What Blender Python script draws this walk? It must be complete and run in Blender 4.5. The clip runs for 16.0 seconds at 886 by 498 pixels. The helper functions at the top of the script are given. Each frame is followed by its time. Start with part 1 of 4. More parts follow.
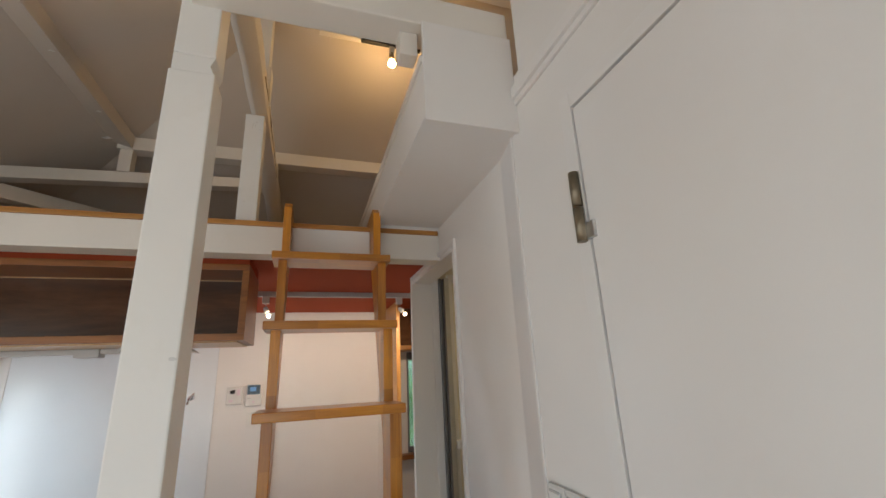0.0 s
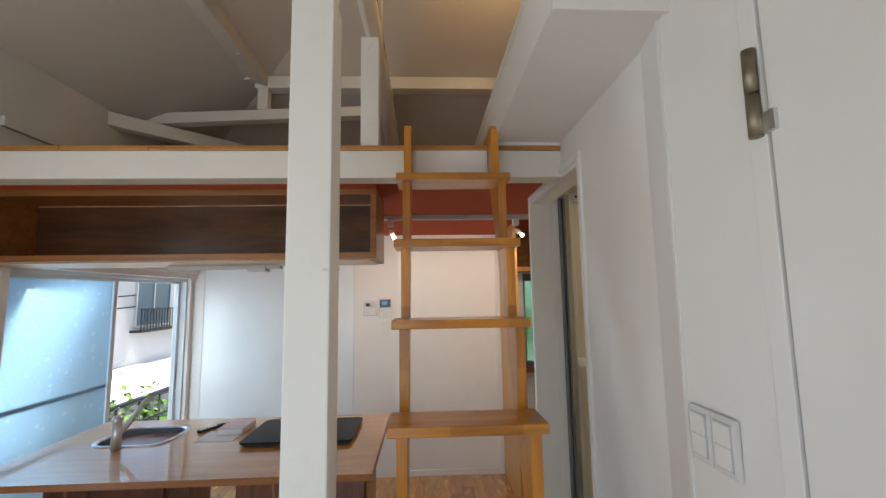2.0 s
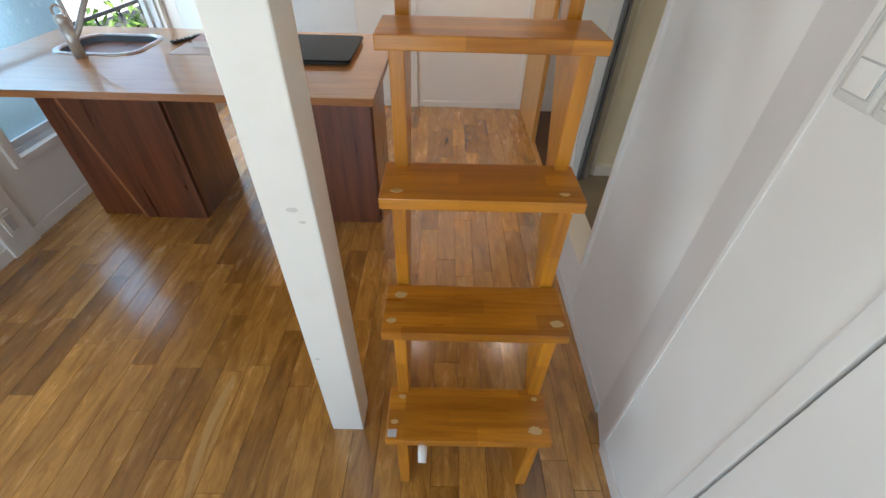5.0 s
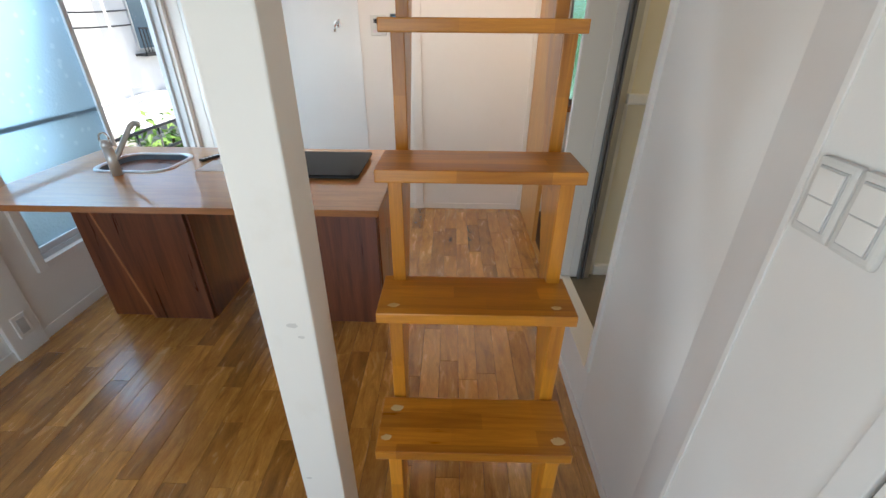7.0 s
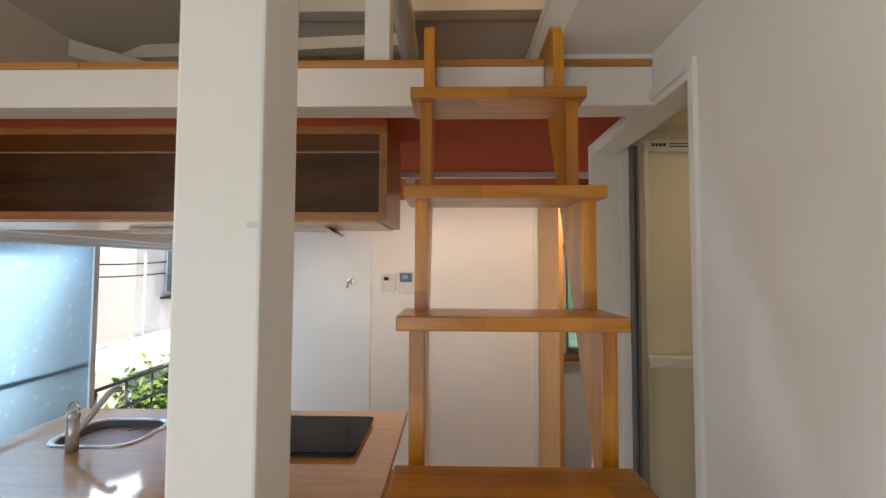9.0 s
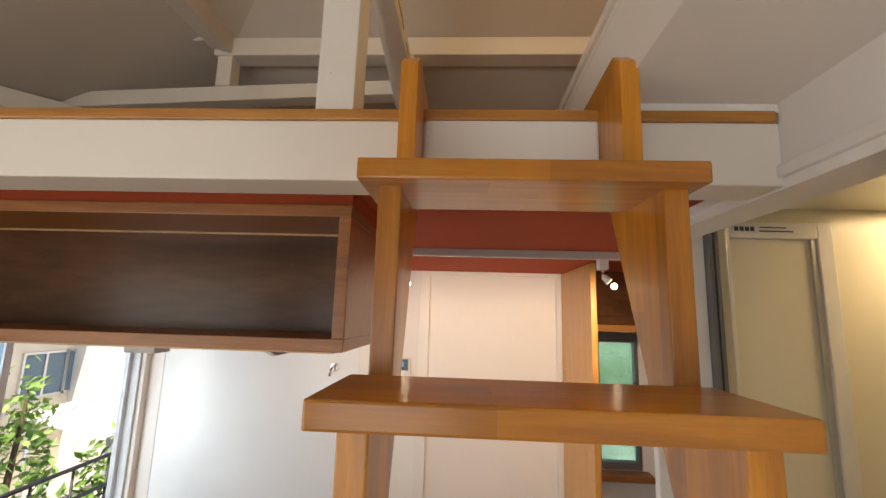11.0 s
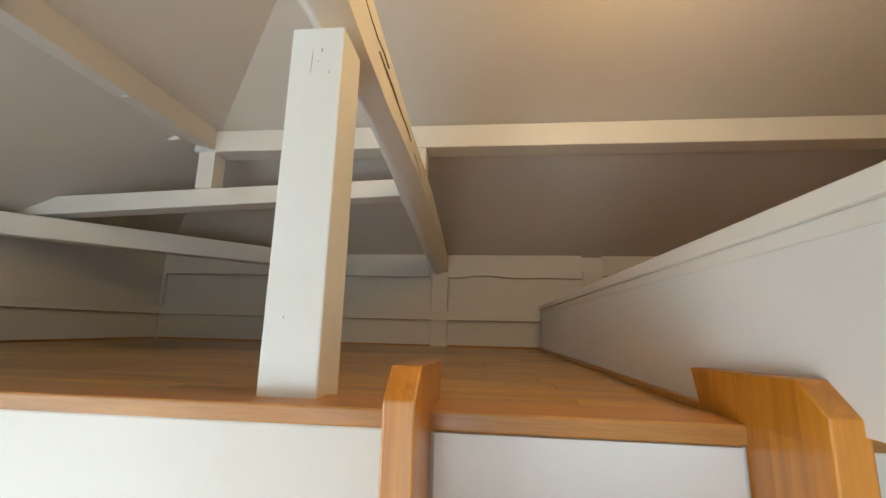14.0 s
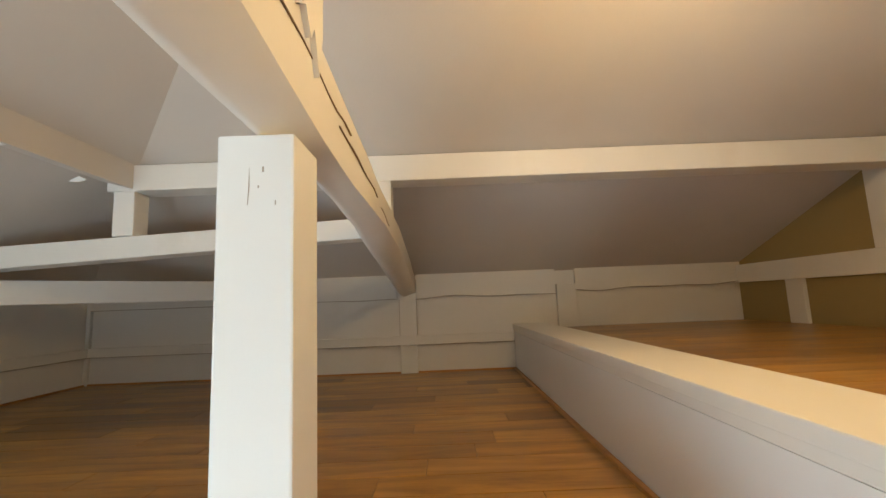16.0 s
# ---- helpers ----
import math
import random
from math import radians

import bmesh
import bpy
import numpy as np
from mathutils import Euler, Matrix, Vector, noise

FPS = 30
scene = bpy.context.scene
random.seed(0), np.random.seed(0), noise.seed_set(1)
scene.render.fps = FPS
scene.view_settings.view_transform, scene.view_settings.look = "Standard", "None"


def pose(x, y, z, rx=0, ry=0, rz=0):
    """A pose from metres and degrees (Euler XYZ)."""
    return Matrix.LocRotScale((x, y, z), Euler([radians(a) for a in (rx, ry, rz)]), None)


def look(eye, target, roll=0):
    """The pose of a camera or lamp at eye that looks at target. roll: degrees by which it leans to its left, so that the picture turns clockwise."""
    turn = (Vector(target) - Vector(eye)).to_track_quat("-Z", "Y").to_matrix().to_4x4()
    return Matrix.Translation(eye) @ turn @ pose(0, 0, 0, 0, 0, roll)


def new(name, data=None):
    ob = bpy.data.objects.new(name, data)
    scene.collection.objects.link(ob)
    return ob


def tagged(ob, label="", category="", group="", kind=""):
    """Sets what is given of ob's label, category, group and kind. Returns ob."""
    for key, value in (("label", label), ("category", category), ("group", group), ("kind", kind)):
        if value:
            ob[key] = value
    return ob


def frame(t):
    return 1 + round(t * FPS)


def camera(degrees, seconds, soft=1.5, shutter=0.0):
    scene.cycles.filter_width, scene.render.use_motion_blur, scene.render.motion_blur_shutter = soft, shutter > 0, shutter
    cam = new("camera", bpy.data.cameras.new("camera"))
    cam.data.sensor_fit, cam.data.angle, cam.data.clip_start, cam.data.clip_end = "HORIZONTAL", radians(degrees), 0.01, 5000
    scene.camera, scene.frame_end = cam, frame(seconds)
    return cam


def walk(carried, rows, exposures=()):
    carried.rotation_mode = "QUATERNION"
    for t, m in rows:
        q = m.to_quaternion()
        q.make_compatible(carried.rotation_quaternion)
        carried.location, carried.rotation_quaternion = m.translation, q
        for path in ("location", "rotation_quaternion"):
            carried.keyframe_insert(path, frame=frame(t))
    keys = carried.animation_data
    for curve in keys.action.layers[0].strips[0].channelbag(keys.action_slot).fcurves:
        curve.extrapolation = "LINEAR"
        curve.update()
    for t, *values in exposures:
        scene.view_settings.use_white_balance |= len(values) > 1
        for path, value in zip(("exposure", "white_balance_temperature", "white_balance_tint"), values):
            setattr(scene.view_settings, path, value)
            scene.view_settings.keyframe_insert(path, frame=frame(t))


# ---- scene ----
cam = camera(94.0, 16.0)
# seconds, eye, target, lean
PATH = [
    (0, (-0.1, -1.785, 1.574), (0.505, 0.038, 2.133), -2.7),
    (0.5, (-0.105, -1.777, 1.574), (0.338, 0.1, 2.104), -2.4),
    (1, (-0.116, -1.771, 1.567), (0.193, 0.145, 2.05), -1.8),
    (1.5, (-0.125, -1.772, 1.563), (0.054, 0.18, 1.961), -1.2),
    (2, (-0.131, -1.751, 1.557), (-0.044, 0.235, 1.777), -0.9),
    (2.5, (-0.126, -1.713, 1.531), (-0.072, 0.284, 1.444), -0.4),
    (3, (-0.121, -1.684, 1.499), (-0.072, 0.266, 1.056), 0.4),
    (3.5, (-0.118, -1.644, 1.479), (-0.07, 0.196, 0.697), 0.9),
    (4, (-0.117, -1.556, 1.453), (-0.081, 0.124, 0.369), 0.7),
    (4.2, (-0.122, -1.5, 1.441), (-0.083, 0.117, 0.265), 1.6),
    (6.3, (-0.079, -1.404, 1.405), (-0.095, 0.061, 0.044), 0.9),
    (6.5, (-0.081, -1.408, 1.419), (-0.1, 0.135, 0.146), 0.9),
    (7, (-0.082, -1.425, 1.474), (-0.113, 0.327, 0.511), 0.5),
    (7.5, (-0.091, -1.448, 1.532), (-0.121, 0.448, 0.897), 0.1),
    (8, (-0.126, -1.467, 1.554), (-0.136, 0.507, 1.234), 1.3),
    (8.5, (-0.138, -1.384, 1.565), (-0.159, 0.614, 1.483), 0.4),
    (10.8, (-0.1, -0.773, 1.739), (-0.209, 1.2, 2.046), 1.6),
    (11, (-0.101, -0.746, 1.818), (-0.202, 1.227, 2.13), 1.7),
    (11.5, (-0.115, -0.73, 1.974), (-0.212, 1.233, 2.345), 2.2),
    (12, (-0.098, -0.665, 2.04), (-0.181, 1.291, 2.448), 2.4),
    (12.5, (-0.085, -0.626, 2.137), (-0.211, 1.325, 2.558), 2.4),
    (13, (-0.107, -0.598, 2.241), (-0.308, 1.352, 2.638), 2.6),
    (13.5, (-0.119, -0.542, 2.287), (-0.335, 1.409, 2.672), 2.4),
    (14, (-0.124, -0.49, 2.298), (-0.326, 1.465, 2.673), 1.4),
    (14.5, (-0.155, -0.424, 2.387), (-0.287, 1.544, 2.717), 0.2),
    (15, (-0.174, -0.417, 2.479), (-0.219, 1.564, 2.751), -0.8),
    (15.5, (-0.181, -0.397, 2.527), (-0.165, 1.587, 2.78), -1.6),
    (16, (-0.184, -0.378, 2.555), (-0.178, 1.606, 2.805), -2.3),
]
# seconds, stops, kelvin, tint
EXPOSURES = ((0.0, 0.93, 7200, 14), (0.5, 1.08, 6900, 9), (1.5, 1.0, 6700, 9), (2.5, 1.12, 6900, 12), (3.5, 1.13, 6700, 9), (4.2, 1.35, 6800, 9), (6.3, 1.6, 6700, 8), (7.2, 1.32, 6800, 10), (8.5, 1.08, 7200, 13), (11.0, 1.4, 7900, 16), (12.0, 1.72, 6450, 5), (13.0, 2.02, 6250, 5), (14.0, 2.15, 6250, 4), (15.0, 2.35, 6250, 4), (16.0, 2.33, 6250, 5))
walk(cam, [(t, look(e, g, r)) for t, e, g, r in PATH], EXPOSURES)

# ---- world and large lights ----
world = bpy.data.worlds.new("sky")
scene.world = world
world.use_nodes = True
wn = world.node_tree.nodes
sky = wn.new("ShaderNodeTexSky")
sky.sky_type = "NISHITA"
sky.sun_disc = False
sky.sun_elevation = radians(64)
sky.sun_rotation = radians(120)
wn["Background"].inputs[1].default_value = 0.12
world.node_tree.links.new(sky.outputs[0], wn["Background"].inputs[0])


def lamp(name, kind, m, energy, color, **settings):
    d = bpy.data.lights.new(name, kind)
    d.energy, d.color = energy, color
    for key, value in settings.items():
        if key == "size":
            d.shape, d.size, d.size_y = "RECTANGLE", value[0], value[1]
        elif key == "radius":
            d.shadow_soft_size = value
        elif key == "cone":
            d.spot_size, d.spot_blend = value, 0.7
        elif key == "angle":
            d.angle = value
    ob = new(name, d)
    ob.matrix_world = m
    return ob


lamp("sun", "SUN", look((0, 0, 0), (-0.16, 0.55, -1.2)), 3.4, (1, 0.95, 0.88), angle=radians(0.5))
# fill lamps for daylight, beside and behind the start and at the kitchen window
# in an unseen side opening, inferred from the sheen on the cabinet
lamp("west_opening_fill", "AREA", look((-2.2, -1.75, 1.18), (0.0, -0.95, 1.4)), 5.2, (0.79, 0.92, 1.0), size=(1.6, 1.7))
# added lamp, kept out of view above the window outside
lamp("kitchen_window_fill", "AREA", look((-2.60, 1.62, 2.08), (-1.0, 0.4, 0.4)), 6.5, (0.60, 0.81, 1.0), size=(0.68, 0.8))
# added lamp behind the frosted pane; it also makes the pane glow
lamp("frosted_pane_fill", "AREA", look((-2.50, 0.80, 1.10), (0.0, 1.55, 0.2)), 5.5, (0.70, 0.88, 1.0), size=(0.66, 1.1))
# added lamp outside an invented south opening, brightens faces turned to -y
lamp("south_opening_fill", "AREA", look((-1.0, -3.05, 1.15), (-0.9, 0.0, 1.45)), 4.8, (0.58, 0.81, 1.0), size=(1.5, 1.6))

# ---- helpers for meshes ----


def link_nodes(m, a, b):
    m.node_tree.links.new(a, b)


def quad_box(bm, x0, x1, y0, y1, z0, z1):
    v = [bm.verts.new(p) for p in ((x0, y0, z0), (x1, y0, z0), (x1, y1, z0), (x0, y1, z0), (x0, y0, z1), (x1, y0, z1), (x1, y1, z1), (x0, y1, z1))]
    for f in ((3, 2, 1, 0), (4, 5, 6, 7), (0, 1, 5, 4), (1, 2, 6, 5), (2, 3, 7, 6), (3, 0, 4, 7)):
        bm.faces.new([v[i] for i in f])
    return bm


def box(x0, x1, y0, y1, z0, z1, bev=0.0):
    bm = quad_box(bmesh.new(), x0, x1, y0, y1, z0, z1)
    if bev:
        bmesh.ops.bevel(bm, geom=bm.edges[:], offset=bev, segments=2, affect="EDGES", profile=0.6)
    return bm


def boxes(*rows, bev=0.0):
    bm = bmesh.new()
    for r in rows:
        quad_box(bm, *r)
    if bev:
        bmesh.ops.bevel(bm, geom=bm.edges[:], offset=bev, segments=2, affect="EDGES", profile=0.6)
    return bm


def prism(outline, axis, a, b, bev=0.0):
    """A solid with a flat outline, stretched along one axis from a to b."""
    bm = bmesh.new()
    put = {"x": lambda u, v, w: (w, u, v), "y": lambda u, v, w: (u, w, v), "z": lambda u, v, w: (u, v, w)}[axis]
    lo = [bm.verts.new(put(u, v, a)) for u, v in outline]
    hi = [bm.verts.new(put(u, v, b)) for u, v in outline]
    n = len(outline)
    bm.faces.new(lo[::-1])
    bm.faces.new(hi)
    for i in range(n):
        bm.faces.new((lo[i], lo[(i + 1) % n], hi[(i + 1) % n], hi[i]))
    bmesh.ops.recalc_face_normals(bm, faces=bm.faces)
    if bev:
        bmesh.ops.bevel(bm, geom=bm.edges[:], offset=bev, segments=2, affect="EDGES", profile=0.6)
    return bm


def rod(p, q, r, segments=12, r2=None):
    bm = bmesh.new()
    p, q = Vector(p), Vector(q)
    m = Matrix.Translation((p + q) / 2) @ (q - p).to_track_quat("Z", "Y").to_matrix().to_4x4()
    bmesh.ops.create_cone(bm, cap_ends=True, segments=segments, radius1=r, radius2=r if r2 is None else r2, depth=(q - p).length, matrix=m)
    for f in bm.faces:
        f.smooth = len(f.verts) == 4
    return bm


def tube(points, r, segments=10):
    """A bent round bar through points."""
    bm = bmesh.new()
    pts = [Vector(p) for p in points]
    rings = []
    for i, p in enumerate(pts):
        d = (pts[min(i + 1, len(pts) - 1)] - pts[max(i - 1, 0)]).normalized()
        q = d.to_track_quat("Z", "Y")
        rr = r[i] if isinstance(r, (list, tuple)) else r
        rings.append([bm.verts.new(p + q @ Vector((rr * math.cos(a), rr * math.sin(a), 0))) for a in np.linspace(0, 2 * math.pi, segments, endpoint=False)])
    for a, b in zip(rings, rings[1:]):
        for i in range(segments):
            bm.faces.new((a[i], a[(i + 1) % segments], b[(i + 1) % segments], b[i])).smooth = True
    bm.faces.new(rings[0][::-1])
    bm.faces.new(rings[-1])
    return bm


def mesh_of(name, bm, material):
    me = bpy.data.meshes.new(name)
    bm.to_mesh(me)
    bm.free()
    me.materials.append(material)
    return me


def part(name, bm, material, parent, label=""):
    ob = new(name, mesh_of(name, bm, material))
    ob.parent = parent
    if parent.type == "EMPTY":
        ob.matrix_parent_inverse = Matrix.Translation(-parent.location)
    return tagged(ob, label)


def thing(name, at, label, category, group="", kind=""):
    ob = new(name)
    ob.empty_display_size = 0.05
    ob.location = at
    return tagged(ob, label, category, group, kind)


def single(name, bm, material, label, category, group="", kind=""):
    return tagged(new(name, mesh_of(name, bm, material)), label, category, group, kind)


def structure(name, bm, material, label, category):
    return single(name, bm, material, label, category, kind="structure")


# ---- materials ----


def base(name, rough=0.5, metal=0.0):
    m = bpy.data.materials.new(name)
    m.use_nodes = True
    n = m.node_tree.nodes
    b = n["Principled BSDF"]
    b.inputs["Roughness"].default_value = rough
    b.inputs["Metallic"].default_value = metal
    return m, n, b


def noise_node(m, scale, detail=4.0, stretch=None, rough=0.5, distort=0.0):
    n = m.node_tree.nodes
    co = n.new("ShaderNodeTexCoord")
    mp = n.new("ShaderNodeMapping")
    if stretch:
        mp.inputs["Scale"].default_value = stretch
    t = n.new("ShaderNodeTexNoise")
    t.inputs["Scale"].default_value = scale
    t.inputs["Detail"].default_value = detail
    t.inputs["Roughness"].default_value = rough
    t.inputs["Distortion"].default_value = distort
    link_nodes(m, co.outputs["Object"], mp.inputs[0])
    link_nodes(m, mp.outputs[0], t.inputs["Vector"])
    return t, mp


def ramp(m, src, stops):
    r = m.node_tree.nodes.new("ShaderNodeValToRGB")
    e = r.color_ramp.elements
    while len(e) < len(stops):
        e.new(0.5)
    for el, (p, c) in zip(e, stops):
        el.position, el.color = p, (*c, 1)
    link_nodes(m, src, r.inputs[0])
    return r


def mixed(m, kind, factor, a, b):
    x = m.node_tree.nodes.new("ShaderNodeMix")
    x.data_type, x.blend_type = "RGBA", kind
    if isinstance(factor, (int, float)):
        x.inputs[0].default_value = factor
    else:
        link_nodes(m, factor, x.inputs[0])
    for s, v in ((6, a), (7, b)):
        if isinstance(v, tuple):
            x.inputs[s].default_value = (*v, 1)
        else:
            link_nodes(m, v, x.inputs[s])
    return x.outputs[2]


def bump(m, b, src, strength, distance=0.002):
    u = m.node_tree.nodes.new("ShaderNodeBump")
    u.inputs["Strength"].default_value = strength
    u.inputs["Distance"].default_value = distance
    link_nodes(m, src, u.inputs["Height"])
    link_nodes(m, u.outputs[0], b.inputs["Normal"])


def painted(name, color, rough=0.55, spread=0.06, relief=0.15, fine=90.0, stain=(0.75, 0.68, 0.55), stains=0.12):
    """Paint or wall covering: cloudy tone, faint yellowed stains, fine orange-peel relief."""
    m, n, b = base(name, rough)
    big, _ = noise_node(m, 1.7, 3)
    lo = tuple(c * (1 - spread) for c in color)
    r = ramp(m, big.outputs["Fac"], ((0.3, lo), (0.7, color)))
    st, _ = noise_node(m, 3.1, 6, rough=0.65)
    sr = ramp(m, st.outputs["Fac"], ((0.58, (0, 0, 0)), (0.78, (stains, stains, stains))))
    link_nodes(m, mixed(m, "MIX", sr.outputs[0], r.outputs[0], tuple(c * s for c, s in zip(color, stain))), b.inputs["Base Color"])
    g, _ = noise_node(m, fine, 5)
    bump(m, b, g.outputs["Fac"], relief)
    return m


def timber(name, dark, light, rough, stretch, vary=0.0, gloss=0.0, fine=1.0, grain=0.4, sap=None, lamella=None):
    """Varnished or bare wood with long grain; vary: how far pieces differ from one another."""
    m, n, b = base(name, rough)
    info = n.new("ShaderNodeObjectInfo")
    g, mp = noise_node(m, 4.0 * fine, 8, stretch, 0.6, 0.8)
    shift = n.new("ShaderNodeVectorMath")
    shift.operation = "SCALE"
    shift.inputs[0].default_value = (7.0, 13.0, 5.0)
    link_nodes(m, info.outputs["Random"], shift.inputs["Scale"])
    link_nodes(m, shift.outputs[0], mp.inputs["Location"])
    mid = tuple((a + c) / 2 for a, c in zip(dark, light))
    r = ramp(m, g.outputs["Fac"], ((0.28, dark), (0.5, mid), (0.72, light)))
    col = r.outputs[0]
    f, fm = noise_node(m, 30.0 * fine, 4, stretch, 0.7)
    fr = ramp(m, f.outputs["Fac"], ((0.42, (0.72, 0.66, 0.6)), (0.55, (1, 1, 1))))
    col = mixed(m, "MULTIPLY", grain, col, fr.outputs[0])
    if sap:
        w, wm = noise_node(m, 1.6, 3, (stretch[0] * 0.8, stretch[1] * 0.9, stretch[2] * 0.9), 0.5, 1.2)
        link_nodes(m, shift.outputs[0], wm.inputs["Location"])
        wr = ramp(m, w.outputs["Fac"], ((0.66, (0, 0, 0)), (0.73, (0.7, 0.7, 0.7))))
        col = mixed(m, "MIX", wr.outputs[0], col, sap)
        k, km = noise_node(m, 9.0, 2, (0.6, 1, 1), 0.4)
        link_nodes(m, shift.outputs[0], km.inputs["Location"])
        kr = ramp(m, k.outputs["Fac"], ((0.17, (0.25, 0.25, 0.25)), (0.25, (1, 1, 1))))
        col = mixed(m, "MULTIPLY", 0.45, col, kr.outputs[0])
    if lamella:
        co = n.new("ShaderNodeTexCoord")
        sp = n.new("ShaderNodeSeparateXYZ")
        cb = n.new("ShaderNodeCombineXYZ")
        br = n.new("ShaderNodeTexBrick")
        link_nodes(m, co.outputs["Object"], sp.inputs[0])
        link_nodes(m, sp.outputs[lamella[0]], cb.inputs[0])
        link_nodes(m, sp.outputs[lamella[1]], cb.inputs[1])
        link_nodes(m, cb.outputs[0], br.inputs["Vector"])
        br.inputs["Scale"].default_value = 1.0
        br.inputs["Brick Width"].default_value, br.inputs["Row Height"].default_value, br.inputs["Mortar Size"].default_value = 0.19, 0.042, 0.0
        br.inputs["Color1"].default_value, br.inputs["Color2"].default_value = (0.70, 0.64, 0.56, 1), (1.14, 1.15, 1.14, 1)
        br.offset = 0.37
        col = mixed(m, "MULTIPLY", 0.8, col, br.outputs["Color"])
    if vary:
        tone = ramp(m, info.outputs["Random"], ((0.0, (1 - vary, 1 - vary * 1.1, 1 - vary * 1.2)), (0.35, (0.95, 0.93, 0.9)), (0.7, (1, 1, 1)), (1.0, (1 + vary * 0.5, 1 + vary * 0.55, 1 + vary * 0.5))))
        col = mixed(m, "MULTIPLY", 1.0, col, tone.outputs[0])
    link_nodes(m, col, b.inputs["Base Color"])
    rr = n.new("ShaderNodeMapRange")
    rr.inputs[3].default_value, rr.inputs[4].default_value = rough * 0.8, min(1, rough * 1.35)
    link_nodes(m, g.outputs["Fac"], rr.inputs[0])
    link_nodes(m, rr.outputs[0], b.inputs["Roughness"])
    b.inputs["Coat Weight"].default_value = gloss
    b.inputs["Coat Roughness"].default_value = 0.07 if gloss == 1.0 else 0.18
    b.inputs["Coat IOR"].default_value = 1.75 if gloss > 0.5 else 1.5
    bump(m, b, f.outputs["Fac"], 0.12, 0.001)
    return m


def plain(name, color, rough=0.4, metal=0.0, spread=0.08):
    m, n, b = base(name, rough, metal)
    g, _ = noise_node(m, 14.0, 4)
    r = ramp(m, g.outputs["Fac"], ((0.3, tuple(c * (1 - spread) for c in color)), (0.7, color)))
    link_nodes(m, r.outputs[0], b.inputs["Base Color"])
    return m


def glowing(name, color, strength):
    m, n, b = base(name, 0.3)
    b.inputs["Base Color"].default_value = (*color, 1)
    b.inputs["Emission Color"].default_value = (*color, 1)
    b.inputs["Emission Strength"].default_value = strength
    return m


def clear_glass(name, rough=0.0, color=(1, 1, 1), relief=0.0, scale=60.0):
    m, n, b = base(name, rough)
    b.inputs["Base Color"].default_value = (*color, 1)
    b.inputs["Transmission Weight"].default_value = 1.0
    b.inputs["IOR"].default_value = 1.45 if relief or rough else 1.02
    if relief:
        g, _ = noise_node(m, scale, 3)
        bump(m, b, g.outputs["Fac"], relief, 0.01)
    return m


WALL = painted("white_wallpaper", (0.80, 0.785, 0.76), 0.7, fine=140)
WALL_PAINT = painted("white_gloss_paint", (0.80, 0.79, 0.77), 0.42, fine=60, relief=0.1)
PLASTER = painted("cream_plaster", (0.76, 0.73, 0.67), 0.75, fine=45, relief=0.35, stains=0.25)
CEIL = painted("roof_ceiling_paper", (0.65, 0.60, 0.54), 0.75, fine=120)
BEAM = painted("white_painted_timber", (0.80, 0.77, 0.71), 0.45, fine=35, relief=0.3, stains=0.3)
POST = painted("white_painted_post", (0.82, 0.81, 0.77), 0.4, fine=40, relief=0.2, stains=0.3)
RED = painted("terracotta_red_paint", (0.42, 0.075, 0.030), 0.85, fine=80)
RED.node_tree.nodes["Principled BSDF"].inputs["Specular IOR Level"].default_value = 0.2
OCHRE = painted("khaki_board", (0.36, 0.27, 0.11), 0.8, fine=30)
CREAM = painted("cream_bath_panel", (0.76, 0.71, 0.57), 0.3, fine=30, relief=0.03)
KITCHEN_PANEL = painted("white_kitchen_panel", (0.79, 0.84, 0.87), 0.18, fine=20, relief=0.02, stains=0.04)
# greyer than the wall: shade on the splayed return is put into the paint
RETURN_SHADE = painted("wall_return_with_shade", (0.75, 0.74, 0.73), 0.5)
SKIRT = painted("white_skirting", (0.78, 0.76, 0.73), 0.4)
LADDER_X = timber("honey_pine_across", (0.37, 0.126, 0.009), (0.64, 0.262, 0.023), 0.28, (0.6, 9, 9), 0.12, 0.35, grain=0.25, lamella=("X", "Y"))
LADDER_Z = timber("honey_pine_upright", (0.37, 0.126, 0.009), (0.64, 0.262, 0.023), 0.30, (9, 9, 0.6), 0.12, 0.3, grain=0.25, lamella=("Z", "Y"))
LAMINATE = timber("pale_laminated_pine", (0.50, 0.30, 0.13), (0.66, 0.43, 0.22), 0.35, (9, 9, 0.6), 0.1, 0.2)
HONEY = timber("honey_wood_lining", (0.44, 0.20, 0.045), (0.62, 0.33, 0.10), 0.35, (9, 9, 0.6), 0.1, 0.2)
PAD = painted("worn_glue_patch", (0.60, 0.40, 0.18), 0.6, fine=120, relief=0.4, stains=0.4)
BATTEN = timber("orange_wood_batten", (0.38, 0.165, 0.035), (0.60, 0.285, 0.07), 0.35, (0.5, 10, 10), 0.1, 0.2)
COUNTER = timber("counter_veneer", (0.43, 0.185, 0.05), (0.62, 0.31, 0.10), 0.34, (0.8, 8, 8), 0.0, 1.0, grain=0.25)
PEDESTAL = timber("dark_walnut_panel", (0.075, 0.018, 0.008), (0.24, 0.070, 0.026), 0.28, (5, 5, 0.25), 0.3, 0.4)
CABINET = timber("reddish_cabinet_wood", (0.20, 0.066, 0.013), (0.38, 0.142, 0.029), 0.35, (0.6, 8, 8), 0.1, 0.2)
CABINET_BACK = timber("dark_polished_back_panel", (0.05, 0.021, 0.010), (0.15, 0.062, 0.026), 0.22, (0.5, 3, 3), 0.0, 0.1, 0.6)
CABINET_BACK.node_tree.nodes["Principled BSDF"].inputs["Specular IOR Level"].default_value = 0.3
